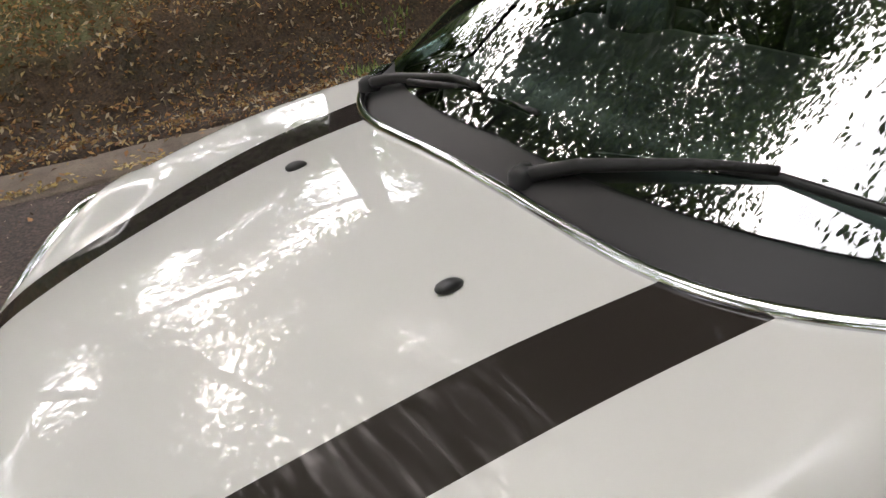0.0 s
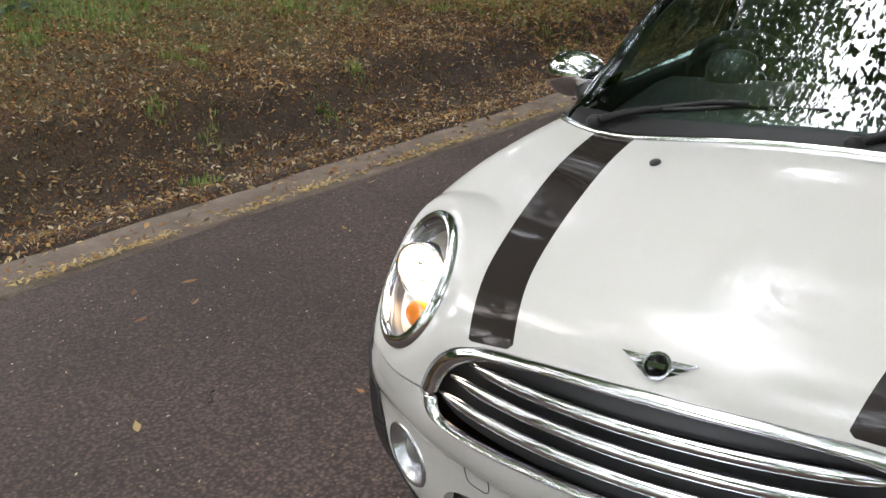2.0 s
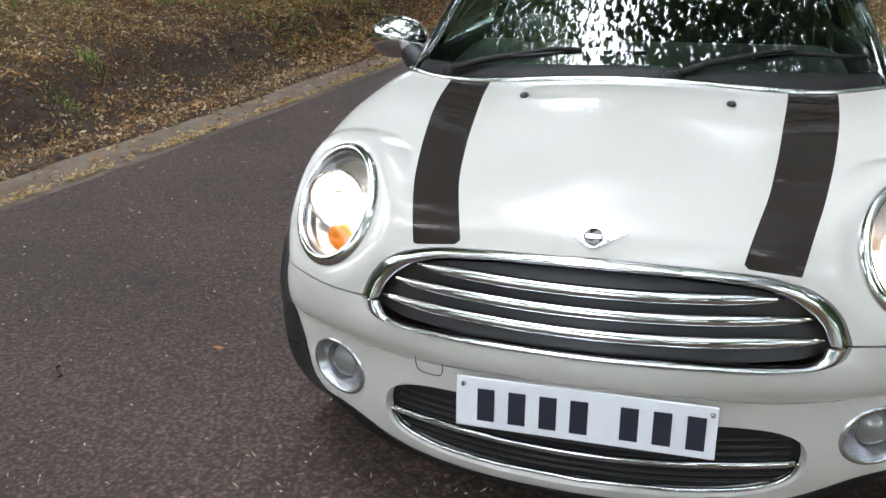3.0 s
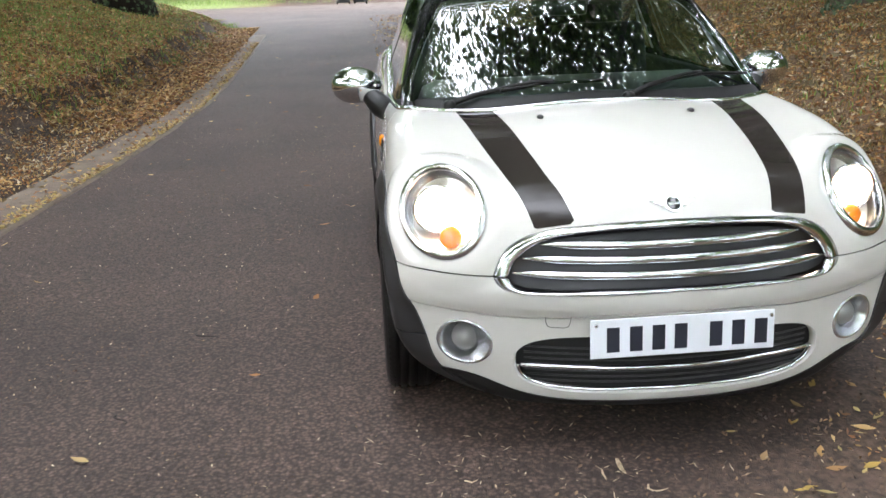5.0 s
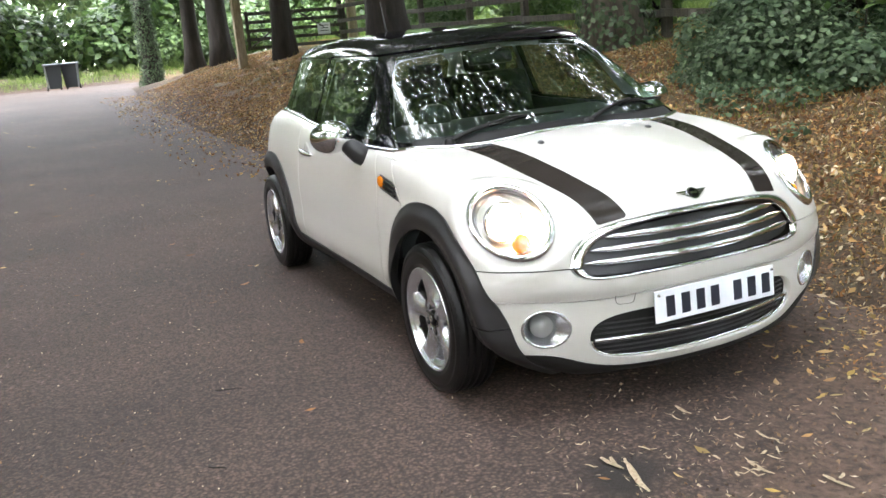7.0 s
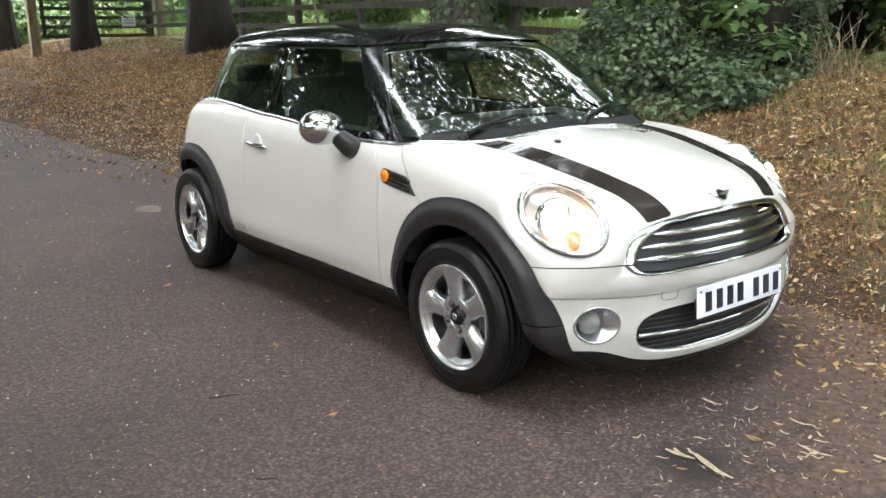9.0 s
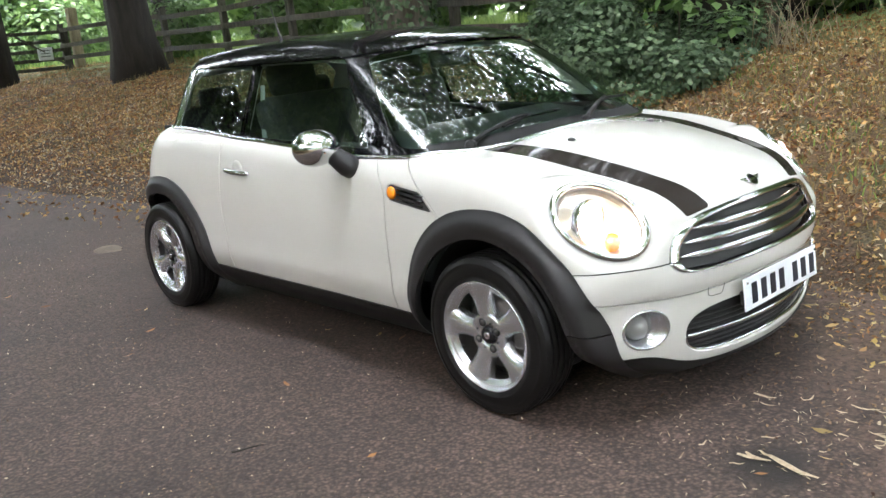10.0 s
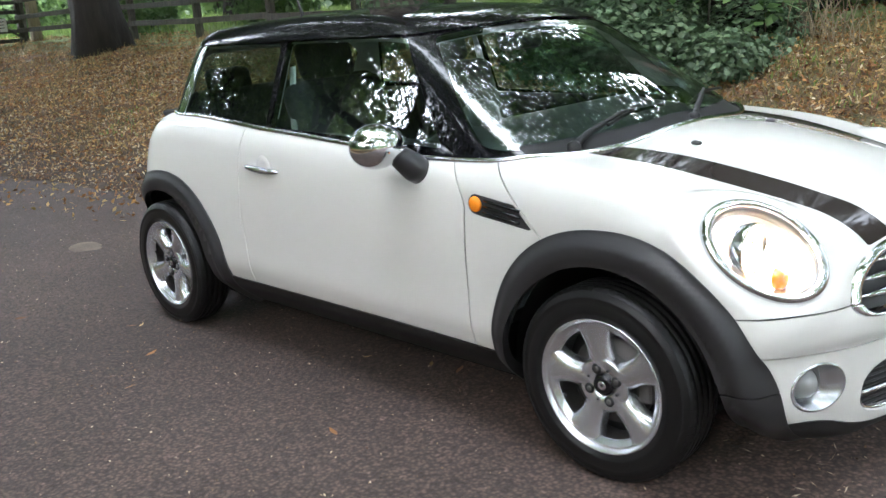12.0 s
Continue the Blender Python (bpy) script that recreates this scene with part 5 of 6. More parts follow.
# concrete channel along the far edge of the lane
V, F = [], []
ks = np.concatenate([np.linspace(-19.5, -8, 40), np.linspace(-7.8, 16, 150)])
for x in ks:
    k = float(kerb_line(x)) + 0.012 * float(wave(x, 0.0, 3.0))
    z = float(road_height(x, k))
    wob = 0.03 * float(wave(x, 5.0, 2.2, 2))
    for dy, dz in ((0.02, -0.03), (0.0, 0.010), (-0.02, 0.014), (-0.24, 0.018), (-0.38 + wob, 0.026), (-0.42 + wob, -0.02)):
        V.append((x, k + dy, z + dz + 0.004 * float(wave(x, dy * 9, 5.0))))
for i in range(len(ks) - 1):
    for j in range(5):
        a = i * 6 + j
        F.append((a, a + 1, a + 7, a + 6))
tagged(mesh_ob("kerb", V, F, concrete), "weathered concrete edging strip beside the lane", "kerb", kind="structure")

# ================= leaves, grass and litter =================
rng = np.random.default_rng(7)


def leaf_mesh(name, C, size, mat, up=0.0, fold=0.25, slim=0.55, lie=None, spin=None, label="", category="", parent=None, kind="stuff"):
    """Many small folded leaves: centres C, half lengths size; up pulls their normals towards the sky; lie gives their normals."""
    n = len(C)
    N = rng.normal(size=(n, 3)) if lie is None else lie + rng.normal(size=(n, 3)) * 0.35
    N[:, 2] += up
    N /= np.linalg.norm(N, axis=1, keepdims=True)
    A = np.cross(N, rng.normal(size=(n, 3)))
    A /= np.linalg.norm(A, axis=1, keepdims=True)
    B = np.cross(N, A)
    s = np.broadcast_to(size, (n,))[:, None] * (0.65 + 0.7 * rng.random((n, 1)))
    w = s * slim
    V = np.stack([C - A * s, C - B * w + N * w * fold * rng.uniform(0.2, 1.6, (n, 1)) - A * s * 0.1, C + A * s + N * s * fold * rng.uniform(-0.5, 1, (n, 1)), C + B * w + N * w * fold * rng.uniform(0.2, 1.6, (n, 1)) - A * s * 0.1], 1).reshape(-1, 3)
    I = np.arange(n) * 4
    F = np.stack([np.stack([I, I + 1, I + 2], 1), np.stack([I, I + 2, I + 3], 1)], 1).reshape(-1, 3)
    me = bpy.data.meshes.new(name)
    me.vertices.add(len(V))
    me.vertices.foreach_set("co", V.astype(np.float32).ravel())
    me.loops.add(F.size)
    me.loops.foreach_set("vertex_index", F.astype(np.int32).ravel())
    me.polygons.add(len(F))
    me.polygons.foreach_set("loop_start", np.arange(0, F.size, 3, dtype=np.int32))
    me.update(calc_edges=True)
    me.validate()
    me.materials.append(mat)
    ob = new(name, me)
    if parent is not None:
        ob.parent = parent
    return tagged(ob, label, category, kind=kind)


def curled_leaves(name, C, size, mat, label, slim=0.34):
    """Fallen leaves with a midrib, a pointed outline and a curl, each about forty triangles at most."""
    prof, n = (0.08, 0.62, 1.0, 0.86, 0.45, 0.03), len(C)
    V, F = [], []
    for c in C:
        s = size * rng.uniform(0.6, 1.5)
        a, tilt = rng.uniform(0, 2 * math.pi), rng.uniform(-0.35, 0.35)
        curl, fold, bend = rng.uniform(0.1, 0.9), rng.uniform(0.1, 0.8), rng.normal(0, 0.22)
        b = len(V)
        for k, w in enumerate(prof):
            t = k / 5 - 0.5
            for q in (-1, 0, 1):
                u, v = 2 * s * t, q * w * s * 2 * slim * 0.5 + bend * s * (t * t)
                h = s * (0.9 * curl * t * t + fold * 0.4 * abs(q) * w * slim) + tilt * v
                V.append((c[0] + u * math.cos(a) - v * math.sin(a), c[1] + u * math.sin(a) + v * math.cos(a), c[2] + h))
        for k in range(5):
            for q in (0, 1):
                i = b + 3 * k + q
                F.append((i, i + 3, i + 4, i + 1))
    ob = mesh_ob(name, V, F, mat)
    return tagged(ob, label, "leaves", kind="stuff")


def on_ground(x, y, lift=0.012):
    z = np.maximum(ground_height(x, y), road_height(x, y))
    return np.stack([x, y, z + lift], 1)


def scatter(n, x0, x1, y0, y1):
    return rng.uniform(x0, x1, n), rng.uniform(y0, y1, n)


# right bank litter: thick on the slope, thin on the bare soil by the kerb
x, y = scatter(78000, -12, 9, -8.0, -3.2)
d = kerb_line(x) - 0.35 - y
keep = (d > 0) & (rng.random(len(x)) < 0.22 + 0.6 * smooth(0.5, 1.4, d) - 0.35 * smooth(2.6, 4, d) + 0.35 * (wave(x, y, 1.7, 9) > 0.25))
leaf_mesh("leaf_litter", on_ground(x[keep], y[keep]), 0.022, dead_leaf, 1.5, 0.7, 0.42, label="dry brown and yellow leaves on the far bank", category="leaves")
x, y = scatter(34000, -22, -6, -7.0, -3)
keep = (kerb_line(x) - 0.3 > y)
leaf_mesh("leaf_litter", on_ground(x[keep], y[keep], 0.03), 0.034, dead_leaf, 2.2, 0.5, 0.45, label="dry leaves along the far bank", category="leaves")
# yellow leaves gathered in the channel
x = rng.uniform(-17, 4, 6200)
y = kerb_line(x) - 0.05 - np.abs(rng.normal(0, 0.055, len(x))) + 0.03
keep = rng.random(len(x)) < 0.25 + 0.75 * (wave(x, 0 * x, 2.3, 4) > -0.1)
P = np.stack([x, y, road_height(x, y) + 0.026], 1)[keep]
leaf_mesh("channel_leaves", P, 0.018, yellow_leaf, 3.0, 0.3, 0.4, label="yellow leaves gathered along the channel", category="leaves")
x = rng.uniform(-17, 4, 1500)
y = kerb_line(x) - rng.uniform(0.0, 0.45, len(x))
leaf_mesh("channel_leaves", np.stack([x, y, road_height(x, y) + 0.045], 1), 0.022, dead_leaf, 3.0, 0.4, 0.45, label="small dry leaves on the edging strip", category="leaves")
# near bank litter beside and behind the car
x, y = scatter(108000, -26, 6, -0.6, 7.5)
d = y - edge_line(x)
keep = (d > -0.15 - 1.15 * smooth(-3.5, -6, x) * rng.random(len(x)) ** 1.5) & (rng.random(len(x)) < np.clip(0.25 + 0.75 * smooth(0, 0.8, d) - 0.08 * (x > -3.5), 0.12, 1) * (1 - 0.55 * smooth(3.0, 5.0, d)))
leaf_mesh("leaf_litter", on_ground(x[keep], y[keep], 0.014), 0.025, dead_leaf, 1.5, 0.7, 0.45, label="deep fallen leaves, tan and brown, on the near bank", category="leaves")
x, y = scatter(85000, -14, 3.2, 0.4, 5.2)
d = y - edge_line(x)
keep = (d > 0.05 * wave(x, y, 3.0)) & (rng.random(len(x)) < 0.45 + 0.5 * (wave(x, y, 1.3, 11) > -0.1))
leaf_mesh("leaf_fragments", on_ground(x[keep], y[keep], 0.010), 0.011, dead_leaf, 1.2, 0.7, 0.5, label="broken brown leaf fragments on the near bank", category="leaves")
x, y = scatter(60000, -9, 3.2, -6.2, -3.2)
d = kerb_line(x) - 0.38 - y
keep = (d > 0) & (rng.random(len(x)) < 0.35 + 0.6 * (wave(x, y, 1.9, 13) > -0.2))
leaf_mesh("leaf_fragments", on_ground(x[keep], y[keep], 0.010), 0.012, dead_leaf, 1.2, 0.7, 0.5, label="broken brown leaf fragments on the far bank", category="leaves")
x, y = scatter(5200, -9, 3.2, -6.0, -3.2)
keep = kerb_line(x) - 0.36 > y
leaf_mesh("pale_leaves", on_ground(x[keep], y[keep], 0.016), 0.021, pale_bits, 1.2, 0.8, 0.4, label="pale bleached leaves on the far bank", category="leaves")
x, y = scatter(9000, -12, 3.0, 0.6, 5.0)
keep = y - edge_line(x) > -0.1
leaf_mesh("pale_leaves", on_ground(x[keep], y[keep], 0.016), 0.021, pale_bits, 1.2, 0.8, 0.4, label="pale bleached leaves on the near bank", category="leaves")
# leaves and bits strewn on the tarmac
x, y = scatter(21000, -5, 3.4, -3.1, 1.2)
keep = rng.random(len(x)) < 0.10 + 0.9 * (wave(x, y, 2.1, 17) > 0.35)
leaf_mesh("soil_crumbs", np.stack([x, y, road_height(x, y) + 0.008], 1)[keep], 0.0046, crumb_mat, 2.0, 0.6, 0.7, label="dark grit and leaf mould scattered on the asphalt", category="soil")
x, y = scatter(900, -24, 4, -3, 1.2)
keep = (y > kerb_line(x)) & (rng.random(len(x)) < 0.25 + 0.75 * smooth(-1.2, 0.8, y))
P = np.stack([x, y, road_height(x, y) + 0.018], 1)[keep]
curled_leaves("strewn_leaves", P - np.array((0, 0, 0.008)), 0.026, dead_leaf, "scattered fallen leaves on the asphalt")
x, y = rng.normal(1.0, 0.42, 180), rng.normal(0.78, 0.30, 180)
curled_leaves("strewn_leaves", np.stack([x, y, road_height(x, y) + 0.012], 1), 0.0235, yellow_leaf, "larger yellow leaves lying near the front wheel")
x, y = scatter(2800, -6, 4, -3.2, 1.6)
leaf_mesh("road_crumbs", np.stack([x, y, road_height(x, y) + 0.012], 1), 0.0055, pale_bits, 3.0, 0.5, 0.45, label="pale husks and crumbs on the asphalt", category="litter")
x, y = rng.normal(0.95, 0.30, 300), rng.normal(-0.40, 0.38, 300)
leaf_mesh("straw_bits", np.stack([x, y, road_height(x, y) + 0.014], 1), 0.012, pale_bits, 3.0, 0.4, 0.11, label="fine straw-coloured bark shreds on the asphalt", category="litter")

x, y = scatter(9000, -2.5, 2.6, 0.5, 3.2)
keep = y > edge_line(x) - 0.1 - 0.5 * smooth(0.2, 0.8, x) - np.abs(rng.normal(0, 0.25, len(x)))
keep &= (y > 0.95) | (x > 0.5)
leaf_mesh("leaf_litter", on_ground(x[keep], y[keep], 0.014), 0.012, dead_leaf, 2.0, 0.6, 0.4, label="shredded leaf fragments at the edge of the near bank", category="leaves")
x, y = scatter(3600, 0.2, 2.2, -0.6, 1.6)
keep = y + 1.25 * x - 0.9 > rng.normal(0, 0.35, len(x))
leaf_mesh("soil_crumbs", np.stack([x, y, road_height(x, y) + 0.013], 1)[keep], 0.008, crumb_mat, 2.0, 0.6, 0.6, label="dark soil crumbs and leaf mould trodden over the asphalt edge", category="soil")
# strips of pale bark near the front of the car
strip_group = "bark strips on the asphalt"
STRIPS = [(0.855, -0.600, 0.955, -0.580, 0.010), (0.935, -0.560, 1.110, -0.600, 0.012), (0.870, -0.575, 0.935, -0.590, 0.008), (0.90, -0.545, 0.96, -0.560, 0.006),
          (1.12, -0.250, 1.22, -0.235, 0.009), (1.16, -0.265, 1.20, -0.240, 0.006), (0.68, -0.170, 0.76, -0.165, 0.008), (1.30, -0.12, 1.40, -0.11, 0.008)]
for i in range(26):
    cx, cy, ln, a = rng.normal(1.08, 0.17), rng.normal(-0.24, 0.22), rng.uniform(0.018, 0.06), rng.normal(0.25, 0.6)
    STRIPS.append((cx, cy, cx + math.cos(a) * ln, cy + math.sin(a) * ln, rng.uniform(0.003, 0.006)))
for x0, y0, x1, y1, wide in STRIPS:
    pts = [(x0 + (x1 - x0) * t + rng.normal(0, 0.002), y0 + (y1 - y0) * t + rng.normal(0, 0.003), 0.020 + 0.010 * abs(t - 0.5) + rng.normal(0, 0.0015)) for t in (0, 0.3, 0.65, 1.0)]
    V, F = tube(pts, [wide * 0.6, wide, wide * 0.85, wide * 0.35], 6, flat=0.3)
    tagged(mesh_ob("bark_strip", V, F, straw, smooth=False), "pale splintered bark strip lying on the asphalt", "bark", strip_group)
for x0, y0, a, ln in ((-0.49, -1.53, 1.0, 0.09), (0.2, -1.7, 0.3, 0.07), (-2.2, -4.15, 0.2, 0.35), (-1.2, -3.95, 0.5, 0.22), (1.7, 1.0, 2.6, 0.5)):
    z0 = float(max(ground_height(np.array([x0]), np.array([y0]))[0], road_height(np.array([x0]), np.array([y0]))[0]))
    pts = [(x0 + math.cos(a) * ln * t, y0 + math.sin(a) * ln * t + 0.02 * math.sin(5 * t), z0 + 0.012) for t in np.linspace(-0.5, 0.5, 6)]
    tagged(mesh_ob("twig", *tube(pts, np.linspace(0.004, 0.002, 6), 6), bark), "thin dark fallen twig", "twig", "fallen twigs")

# grass on the banks


def grass(name, x, y, height, mat, label):
    n = len(x)
    P = on_ground(x, y, -0.01)
    a = rng.uniform(0, 2 * math.pi, n)
    h = height * rng.uniform(0.5, 1.3, n)
    lean = rng.uniform(0.1, 0.7, n) * h
    w = 0.004 + 0.003 * rng.random(n)
    dx, dy = np.cos(a), np.sin(a)
    base1 = P + np.stack([-dy * w, dx * w, 0 * w], 1)
    base2 = P - np.stack([-dy * w, dx * w, 0 * w], 1)
    mid = P + np.stack([dx * lean * 0.35, dy * lean * 0.35, h * 0.6], 1)
    tip = P + np.stack([dx * lean, dy * lean, h], 1)
    m1, m2 = mid + np.stack([-dy * w, dx * w, 0 * w], 1) * 0.8, mid - np.stack([-dy * w, dx * w, 0 * w], 1) * 0.8
    V = np.stack([base1, base2, m2, m1, tip], 1).reshape(-1, 3)
    F = []
    for i in range(n):
        b = 5 * i
        F += [(b, b + 1, b + 2, b + 3), (b + 3, b + 2, b + 4)]
    me = bpy.data.meshes.new(name)
    me.from_pydata(V.tolist(), [], F)
    me.materials.append(mat)
    return tagged(new(name, me), label, "grass", kind="stuff")


tx, ty = scatter(620, -14, 3, -8.5, -3.8)
d = kerb_line(tx) - 0.4 - ty
keep = rng.random(len(tx)) < 0.12 + 0.7 * smooth(1.4, 3.2, d) - 0.15 * (tx > -1)
tx, ty = tx[keep], ty[keep]
gx = np.repeat(tx, 60) + rng.normal(0, 0.06, len(tx) * 60)
gy = np.repeat(ty, 60) + rng.normal(0, 0.06, len(ty) * 60)
grass("grass_tufts", gx, gy, 0.065, grass_green, "green grass tufts on the far bank")
gx, gy = scatter(46000, -24, -1, -9.5, -3.9)
keep = kerb_line(gx) - 1.2 - 1.6 * smooth(-7, -4, gx) > gy + 0.6 * wave(gx, gy, 2.0)
grass("bank_grass", gx[keep], gy[keep], 0.09, grass_green, "bright grass on top of the far bank")
gx, gy = scatter(9000, -44, -38.9, -14, 9)
grass("verge_grass", gx, gy, 0.35, grass_green, "long grass at the end of the lane")
gx, gy = scatter(13000, -9, 4, 1.2, 5.5)
keep = gy > edge_line(gx) + 0.25 + 0.3 * wave(gx, gy, 2.0, 8)
grass("sparse_grass", gx[keep], gy[keep], 0.055, grass_dry, "short matted dry grass on the near bank")
gx, gy = scatter(9000, -9, 4, 1.6, 5.5)
keep = wave(gx, gy, 1.9, 6) > 0.2
grass("sparse_grass", gx[keep], gy[keep], 0.06, grass_green, "patches of short green grass on the near bank")
gx, gy = scatter(6000, -1.7, 2.2, 3.2, 6.6)
grass("bank_straw", gx, gy, 0.05, grass_dry, "dry straw-coloured grass beside the ivy")
gx, gy = scatter(7000, -26, -8, 2.0, 6.5)
keep = wave(gx, gy, 1.3, 6) > -0.1
grass("sparse_grass", gx[keep], gy[keep], 0.12, grass_dry, "sparse dry grass among the leaves")
gx, gy = scatter(26000, -34, 6, 6.6, 19)
grass("field_grass", gx, gy, 0.30, grass_green, "sunlit meadow grass behind the fence")

# ================= ivy bank, hedges, trees =================


def blob_points(n, centre, radii, shell=0.55):
    v = rng.normal(size=(n, 3))
    v /= np.linalg.norm(v, axis=1, keepdims=True)
    r = shell + (1 - shell) * rng.random((n, 1)) ** 0.7
    return np.array(centre) + v * r * np.array(radii), v


def foliage(name, lobes, per, size, mat, label, category, up=0.4, parent=None, kind="", slim=0.6, shell=0.55):
    C, L = [], []
    for cx, cy, cz, r1, r2, r3 in lobes:
        P, v = blob_points(int(per * (r1 * r2 * r3) ** 0.67), (cx, cy, cz), (r1, r2, r3), shell)
        C.append(P)
        L.append(v * 0.6)
    return leaf_mesh(name, np.vstack(C), size, mat, up, 0.3, slim, np.vstack(L), label=label, category=category, parent=parent, kind=kind)


def height_at(x, y):
    a, b = np.array([float(x)]), np.array([float(y)])
    return float(max(ground_height(a, b)[0], road_height(a, b)[0]))


# ivy ground cover
x, y = scatter(26000, -7.5, 0.5, 2.6, 6.5)
mask = 0.8 * wave(x, y, 0.9, 1.5) + 1.6 * np.exp(-((x + 3.0) / 1.5) ** 2 - ((y - 4.0) / 0.9) ** 2) + 0.15 * (y - 4.2) + 0.25 * wave(x, y, 3.1, 3)
keep = (mask > 0.50) & (x < -1.2 + 0.5 * wave(x, y, 2.0, 5))
P = on_ground(x[keep], y[keep], 0.05)
P[:, 2] += rng.uniform(0, 0.10, len(P))
leaf_mesh("ivy_ground_cover", P, 0.027, ivy_leaf, 1.3, 0.25, 0.8, label="dark green ivy creeping over the bank", category="ivy")
x, y = scatter(2500, -9, 3.5, -9.5, -6.3)
leaf_mesh("ivy_ground_cover", on_ground(x, y, 0.06), 0.045, ivy_leaf, 1.3, 0.25, 0.8, label="dark ivy patch on the far bank", category="ivy")

mound = tagged(new("ivy_mound"), "mound of dark green ivy over an old stump", "ivy")
lobes = []
for k in range(34):
    lx, ly = rng.uniform(-4.0, -1.95), rng.uniform(3.55, 5.7)
    lx = lx + 0.15 * (ly - 4.0) if lx < -3 else lx
    top = 0.45 + 1.25 * float(smooth(3.4, 5.2, np.array(ly)))
    lr = rng.uniform(0.22, 0.46)
    lobes.append((lx, ly, 0.55 + top * rng.uniform(0.25, 1.0), lr * 1.2, lr, lr * 0.8))
lobes += [(-1.85, 4.75, 1.75, 0.30, 0.28, 0.35), (-1.7, 5.0, 2.2, 0.4, 0.3, 0.5), (-2.9, 5.4, 2.3, 1.1, 0.7, 0.9), (-2.3, 5.6, 2.9, 0.9, 0.7, 0.9), (-3.6, 5.5, 2.6, 0.7, 0.6, 0.9)]
foliage("ivy_leaves", lobes, 8200, 0.027, ivy_leaf, "", "", 0.6, mound, slim=0.8)
foliage("sapling_leaves", [(-2.2, 4.1, 1.45, 0.55, 0.35, 0.30), (-3.0, 4.3, 1.75, 0.6, 0.4, 0.4), (-3.9, 4.5, 1.8, 0.5, 0.4, 0.5), (-2.6, 4.5, 2.1, 0.7, 0.4, 0.4), (-1.95, 4.35, 1.15, 0.3, 0.3, 0.25)],
        560, 0.055, broad_leaf, "broad pale green sapling leaves", "", 0.9, mound, slim=0.75, shell=0.2)
V, F = tube([(-2.5, 5.2, 0.8), (-2.45, 5.25, 1.6), (-2.4, 5.3, 2.6)], [0.45, 0.36, 0.3], 12)
mesh_ob("stump", V, F, bark, mound)
for k in range(5):
    sx, sy = rng.uniform(-3.8, -2.1), rng.uniform(4.2, 4.8)
    mesh_ob("sapling_stem", *tube([(sx, sy, 0.7), (sx + 0.05, sy - 0.03, 1.3), (sx + rng.normal(0, 0.12), sy - 0.15, 2.1)], [0.012, 0.009, 0.004], 6), old_wood, mound)
V, F = tube([(-1.92, 5.00, 0.6), (-1.94, 4.98, 1.1), (-1.98, 4.98, 1.8), (-2.06, 5.02, 3.2)], [0.20, 0.12, 0.10, 0.08], 14, up=(0, 1, 0))
tagged(mesh_ob("tree_stump", V, F, vine_bark), "brown dead trunk beside the ivy mound", "trunk")
for k in range(46):
    bx, by = rng.normal(-1.60, 0.16), rng.normal(4.72, 0.14)
    bz = height_at(bx, by)
    hx, hy, hz = rng.normal(0, 0.16), rng.normal(-0.05, 0.12), rng.uniform(0.15, 0.55)
    tagged(mesh_ob("dry_stalk", *tube([(bx, by, bz - 0.02), (bx + hx * 0.4, by + hy * 0.4, bz + hz * 0.6), (bx + hx, by + hy, bz + hz)], [0.004, 0.003, 0.0012], 5), pale_wood), "thin dry brown stalk at the foot of the dead trunk", "stalk", "dry stalks")


def bush(x, y, z, r, h, mat, label, leaf=0.07, per=1500):
    b = tagged(new("bush"), label, "bush")
    lobes = [(x + rng.normal(0, r * 0.35), y + rng.normal(0, r * 0.35), z + h * rng.uniform(0.35, 0.75), r * rng.uniform(0.5, 0.8), r * rng.uniform(0.5, 0.8), h * rng.uniform(0.35, 0.5)) for _ in range(6)]
    foliage("bush_leaves", lobes, per * 0.72, leaf * 1.1, mat, "", "", 0.5, b)
    for k in range(4):
        a = rng.uniform(0, 6.28)
        pts = [(x, y, z - 0.2), (x + 0.2 * r * math.cos(a), y + 0.2 * r * math.sin(a), z + h * 0.4), (x + 0.6 * r * math.cos(a), y + 0.6 * r * math.sin(a), z + h * 0.85)]
        mesh_ob("stem", *tube(pts, [0.05, 0.03, 0.012], 6), bark, b)
    return b


